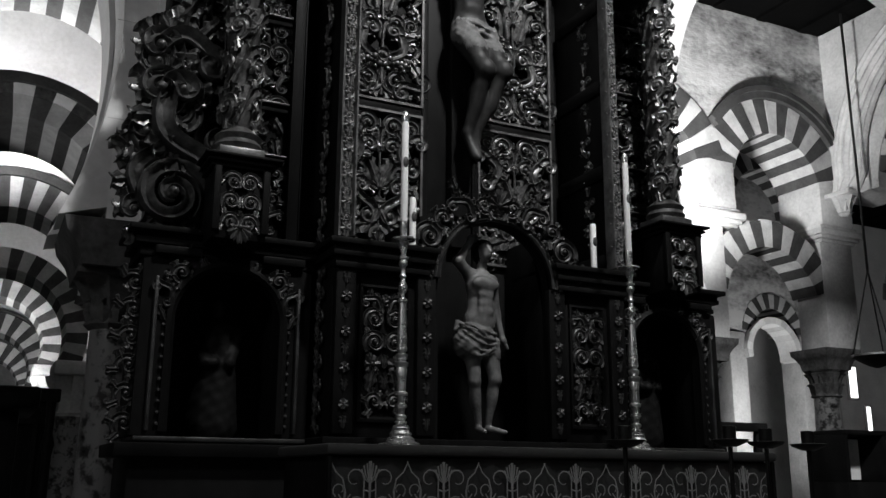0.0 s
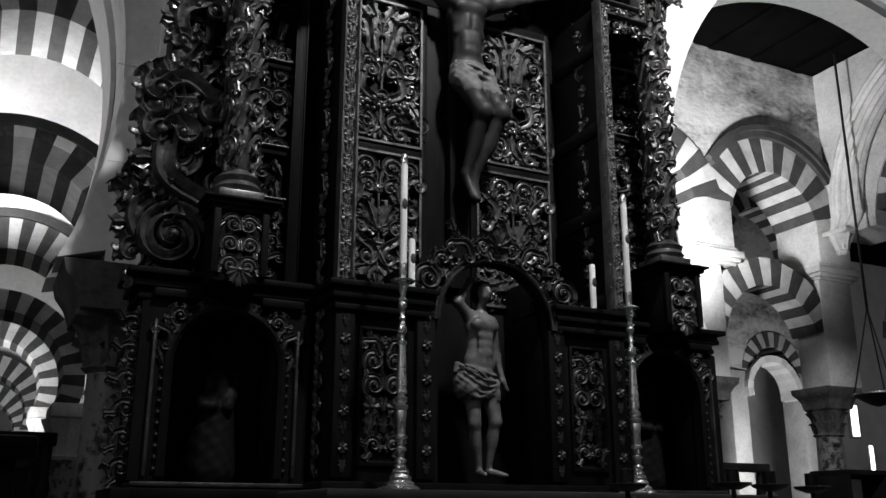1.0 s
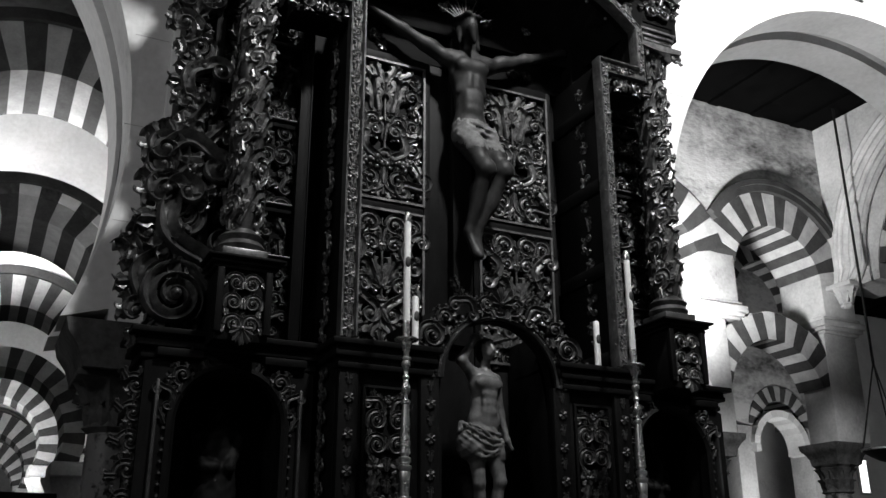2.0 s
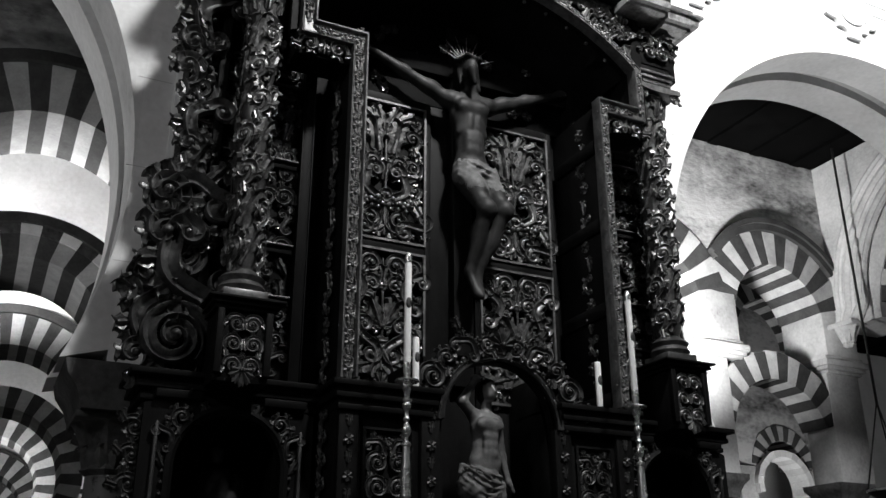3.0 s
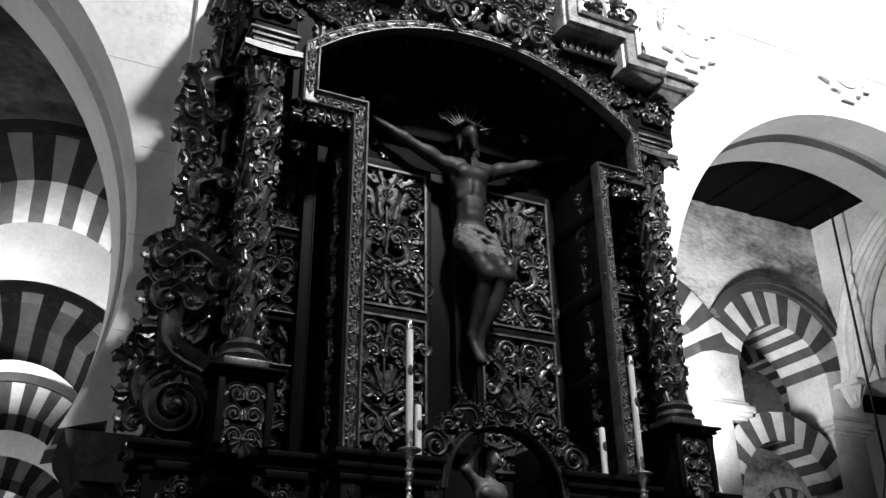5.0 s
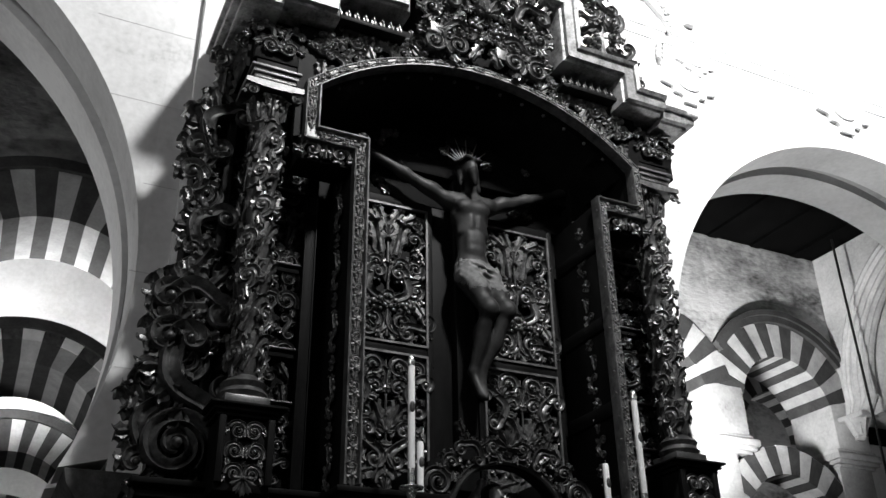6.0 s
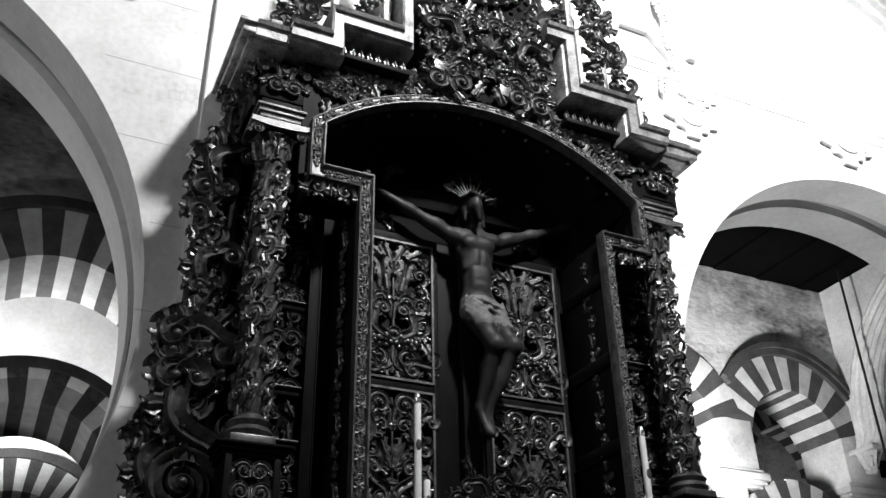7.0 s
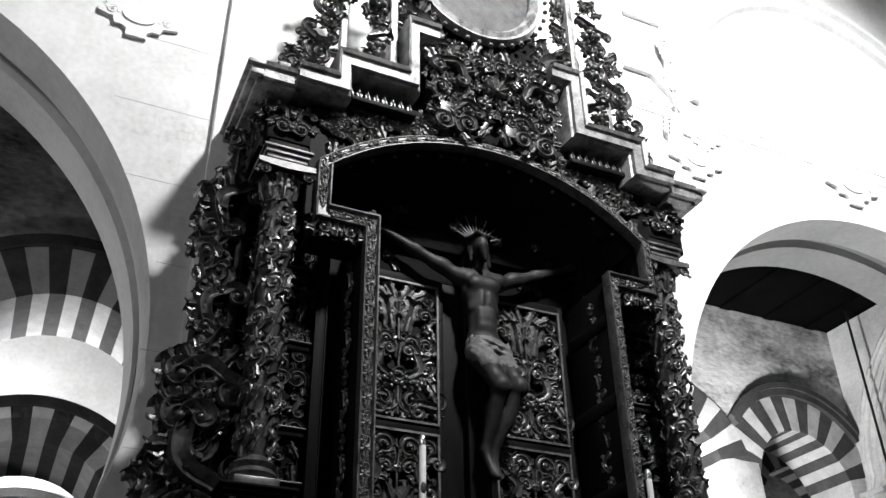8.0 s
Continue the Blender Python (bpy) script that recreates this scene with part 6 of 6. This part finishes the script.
S += [(f[0], (f[1][0], f[1][1] - 0.06, f[1][2]), (f[2][0], f[2][1] - 0.06, f[2][2]), f[3], f[4], f[5]) for f in folds(0.03, 0.95, 0.19, 0.125, 0.2, ((-0.12, 1.07, 0.17, 0.98, 0.02), (-0.125, 1.05, 0.18, 0.93, 0.03), (-0.13, 1.02, 0.19, 0.88, 0.04), (-0.13, 0.98, 0.12, 0.87, 0.04), (-0.13, 0.94, 0.06, 0.84, 0.03), (0.16, 1.05, 0.1, 0.84, 0.02), (0.17, 1.0, 0.19, 0.8, 0.0)), 0.010)]
S += [
      limb((-0.04, -0.06, 0.95), (0.04, -0.2, 0.68), 0.088, 0.06), limb((0.04, -0.2, 0.68), (-0.02, -0.06, 0.28), 0.058, 0.034), ball((0.02, -0.1, 0.52), (0.05, 0.06, 0.11)), ball((0.04, -0.225, 0.68), (0.05, 0.04, 0.05)),
      limb((0.1, -0.06, 0.95), (0.19, -0.18, 0.70), 0.084, 0.058), limb((0.19, -0.18, 0.70), (0.04, -0.05, 0.26), 0.056, 0.033), ball((0.14, -0.1, 0.52), (0.046, 0.055, 0.1)), ball((0.19, -0.205, 0.7), (0.048, 0.04, 0.05)),
      limb((-0.02, -0.06, 0.26), (0.0, -0.11, 0.1), 0.034, 0.024), limb((0.04, -0.05, 0.24), (0.03, -0.13, 0.08), 0.034, 0.023)]
me = blended("crucifix_statue", (-1.0, -0.36, 0.0), (1.0, 0.16, 2.05), 0.0105, S, 0.035, None, (AGED, LINEN, HAIR))
fig = tagged(new("crucifix_statue", me), "painted wooden figure hanging on the cross with a carved loincloth", "statue")
fig.location = (0.07, 0.38, CZ)
fig.scale = (1.02, 1.0, 1.02)
crown = thing("rayed_crown", "crown of thin gilded metal rays behind the head", "crown", (0.04, 0.31, CZ + 1.9))
for k in range(13):
    a = radians(-66 + 11 * k)
    L = 0.25 if k % 2 == 0 else 0.17
    bm = bmesh.new()
    tube(bm, [(0.06 * math.sin(a), 0, 0.06 * math.cos(a)), (L * math.sin(a), 0, L * math.cos(a))], [0.009, 0.002], 5, 0.5)
    part("ray", bm, TRIM, crown)
cross = thing("wooden_cross", "plain dark wooden cross in front of the recessed doors", "cross", (0.06, 0.46, CZ))
solid("post", WOOD, [(-0.075, 0.075, -0.03, 0.05, -0.5, 2.3)], cross)
solid("beam", WOOD, [(-1.0, 1.0, -0.034, 0.046, 1.84, 1.98)], cross)
solid("title_board", WOOD, [(-0.13, 0.13, -0.06, -0.03, 2.16, 2.27)], cross)


# dim figures in the side niches; near-black materials put the niche's shade into them
def niche_figure(x):
    S = [ball((0, 0, 0.74), (0.05, 0.055, 0.065)), ball((0, 0.02, 0.76), (0.055, 0.055, 0.06), LOCKS), limb((-0.1, 0.02, 0.6), (0.1, 0.02, 0.6), 0.05, 0.05, DRAPE), limb((0, 0.02, 0.58), (0, 0.02, 0.08), 0.11, 0.15, DRAPE),
         limb((-0.12, 0.02, 0.58), (-0.08, -0.1, 0.42), 0.045, 0.035, DRAPE), limb((0.12, 0.02, 0.58), (0.06, -0.1, 0.42), 0.045, 0.035, DRAPE), ball((-0.03, -0.12, 0.42), (0.03, 0.03, 0.03)), limb((0, 0.02, 0.7), (0, 0.02, 0.6), 0.03, 0.035)]
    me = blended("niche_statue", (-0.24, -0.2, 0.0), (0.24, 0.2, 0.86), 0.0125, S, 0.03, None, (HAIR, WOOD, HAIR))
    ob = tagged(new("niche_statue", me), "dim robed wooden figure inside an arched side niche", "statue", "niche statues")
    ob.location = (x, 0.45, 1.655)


niche_figure(-1.52)
niche_figure(1.52)


# ---- foreground ironwork, lamp and furniture ----
def pricket(x, y, z, floor_z):
    t = thing("votive_stand", "black iron pricket candle stand with a shallow dish", "candle stand", (x, y, floor_z), "votive stands")
    h = z - floor_z
    bm = bmesh.new()
    lathe(bm, [(0.012, h - 0.03), (0.03, h - 0.03), (0.075, h - 0.012), (0.085, h), (0.08, h + 0.002), (0.03, h - 0.02), (0.01, h - 0.02)], 24)
    part("dish", bm, IRON, t)
    bm = bmesh.new()
    lathe(bm, [(0.03, h - 0.02), (0.03, h + 0.06), (0.026, h + 0.062), (0.02, h + 0.03)], 18)
    part("socket", bm, IRON, t)
    bm = bmesh.new()
    lathe(bm, [(0.011, 0.02), (0.011, h - 0.03)], 12)
    bead(bm, 0, 0, h * 0.6, 0.022)
    part("rod", bm, IRON, t)
    bm = bmesh.new()
    for k in range(3):
        a = radians(120 * k)
        tube(bm, [(0, 0, 0.16), (0.09 * math.cos(a), 0.09 * math.sin(a), 0.12), (0.17 * math.cos(a), 0.17 * math.sin(a), 0.0)], [0.01, 0.01, 0.012], 6, 1, (0, 0, 1))
    part("tripod", bm, IRON, t)
    return t


for x, y, z in ((-0.2, -1.6, 1.615), (0.39, -1.6, 1.63), (0.61, -1.6, 1.625), (0.88, -1.6, 1.62)):
    pricket(x, y, z, 0.18 if y > -1.65 else 0.0)

lampt = thing("hanging_lamp", "black hanging dish lamp on a long cable", "lamp", (9.0, 4.45, 3.2))
bm = bmesh.new()
lathe(bm, [(0.03, -0.16), (0.12, -0.13), (0.26, -0.05), (0.33, 0.0), (0.33, 0.04), (0.3, 0.045), (0.16, -0.04), (0.031, -0.08)], 32)
part("dish", bm, IRON, lampt)
bm = bmesh.new()
lathe(bm, [(0.332, 0.004), (0.345, 0.01), (0.345, 0.032), (0.332, 0.038)], 32)
part("rim", bm, BRASS, lampt, "bright metal rim")
for k in range(3):
    a = radians(120 * k + 20)
    bm = bmesh.new()
    tube(bm, [(0.32 * math.cos(a), 0.32 * math.sin(a), 0.02), (0.0, 0, 1.3)], 0.012, 6, 1, (0.3, 0.5, 0))
    part("chain", bm, IRON, lampt)
bm = bmesh.new()
lathe(bm, [(0.02, 1.28), (0.02, 5.56)], 8)
part("cable", bm, IRON, lampt)

rail = thing("barrier_rail", "black wooden barrier rail with turned legs", "barrier", (3.62, 1.95, 0))
bm = bmesh.new()
box(bm, -0.55, 0.55, -0.05, 0.05, 1.9, 1.98, 0.01)
part("top_rail", bm, WOOD, rail)
for x in (-0.45, 0.0, 0.45):
    bm = bmesh.new()
    lathe(bm, [(0.03, 0.0), (0.03, 0.6), (0.045, 0.7), (0.025, 0.8), (0.03, 1.6), (0.045, 1.7), (0.03, 1.9)], 14, (x, 0))
    part("post", bm, WOOD, rail)
case = thing("display_case", "dark framed display case with a pale panel as reflection", "display case", (7.9, 4.0, 0))
bm = bmesh.new()
box(bm, -0.6, 0.95, -0.3, 0.3, 0.0, 1.42, 0.01)
part("base", bm, WOOD, case)
for x in (-0.57, 0.14, 0.92):
    bm = bmesh.new()
    box(bm, x - 0.03, x + 0.03, -0.3, 0.3, 1.42, 2.02, 0.006)
    part("upright", bm, WOOD, case)
bm = bmesh.new()
box(bm, -0.6, 0.95, -0.31, 0.31, 2.02, 2.08, 0.008)
part("lid", bm, WOOD, case)
# pale board in place of a window's reflection in the glass
bm = bmesh.new()
box(bm, -0.5, 0.9, 0.1, 0.14, 1.45, 1.98, 0.005)
part("back_panel", bm, PLASTER, case, "pale panel standing in for a window reflection")

bench = thing("lectern_desk", "black wooden desk standing by the aisle", "desk", (-2.92, -2.4, 0))
bm = bmesh.new()
box(bm, -0.45, 0.35, -0.2, 0.2, 1.6, 1.652, 0.01)
part("top", bm, WOOD, bench)
for x in (-0.28, 0.28):
    for y in (-0.15, 0.15):
        bm = bmesh.new()
        box(bm, x - 0.03, x + 0.03, y - 0.03, y + 0.03, 0, 1.6, 0.006)
        part("leg", bm, WOOD, bench)
for z in (0.4, 1.1):
    bm = bmesh.new()
    box(bm, -0.25, 0.25, -0.165, -0.135, z, z + 0.3, 0.006)
    part("panel", bm, WOOD, bench)

screen = thing("wooden_screen", "dark panelled wooden screen standing in the aisle", "screen", (-3.15, 2.9, 0))
bm = bmesh.new()
box(bm, -1.0, 0.96, -0.02, 0.02, 0.0, 2.02, 0.004)
part("board", bm, WOOD, screen)
bm = bmesh.new()
box(bm, -1.02, 1.0, -0.06, 0.06, 2.0, 2.1, 0.012)
part("cap_rail", bm, WOOD, screen)
for k in range(5):
    x = -0.98 + 0.48 * k
    bm = bmesh.new()
    lathe(bm, [(0.035, 0.0), (0.035, 0.3), (0.05, 0.36), (0.03, 0.44), (0.035, 1.6), (0.05, 1.68), (0.03, 1.76), (0.035, 2.0)], 14, (x, -0.04))
    part("post", bm, WOOD, screen)
    if k < 4:
        bm = bmesh.new()
        sweep(bm, [(x + 0.08, -0.02, 0.3), (x + 0.4, -0.02, 0.3), (x + 0.4, -0.02, 1.85), (x + 0.08, -0.02, 1.85)], [(0.0, 0.0), (0.0, 0.02), (0.02, 0.025), (0.035, 0.0)], True)
        part("panel_moulding", bm, WOOD, screen)
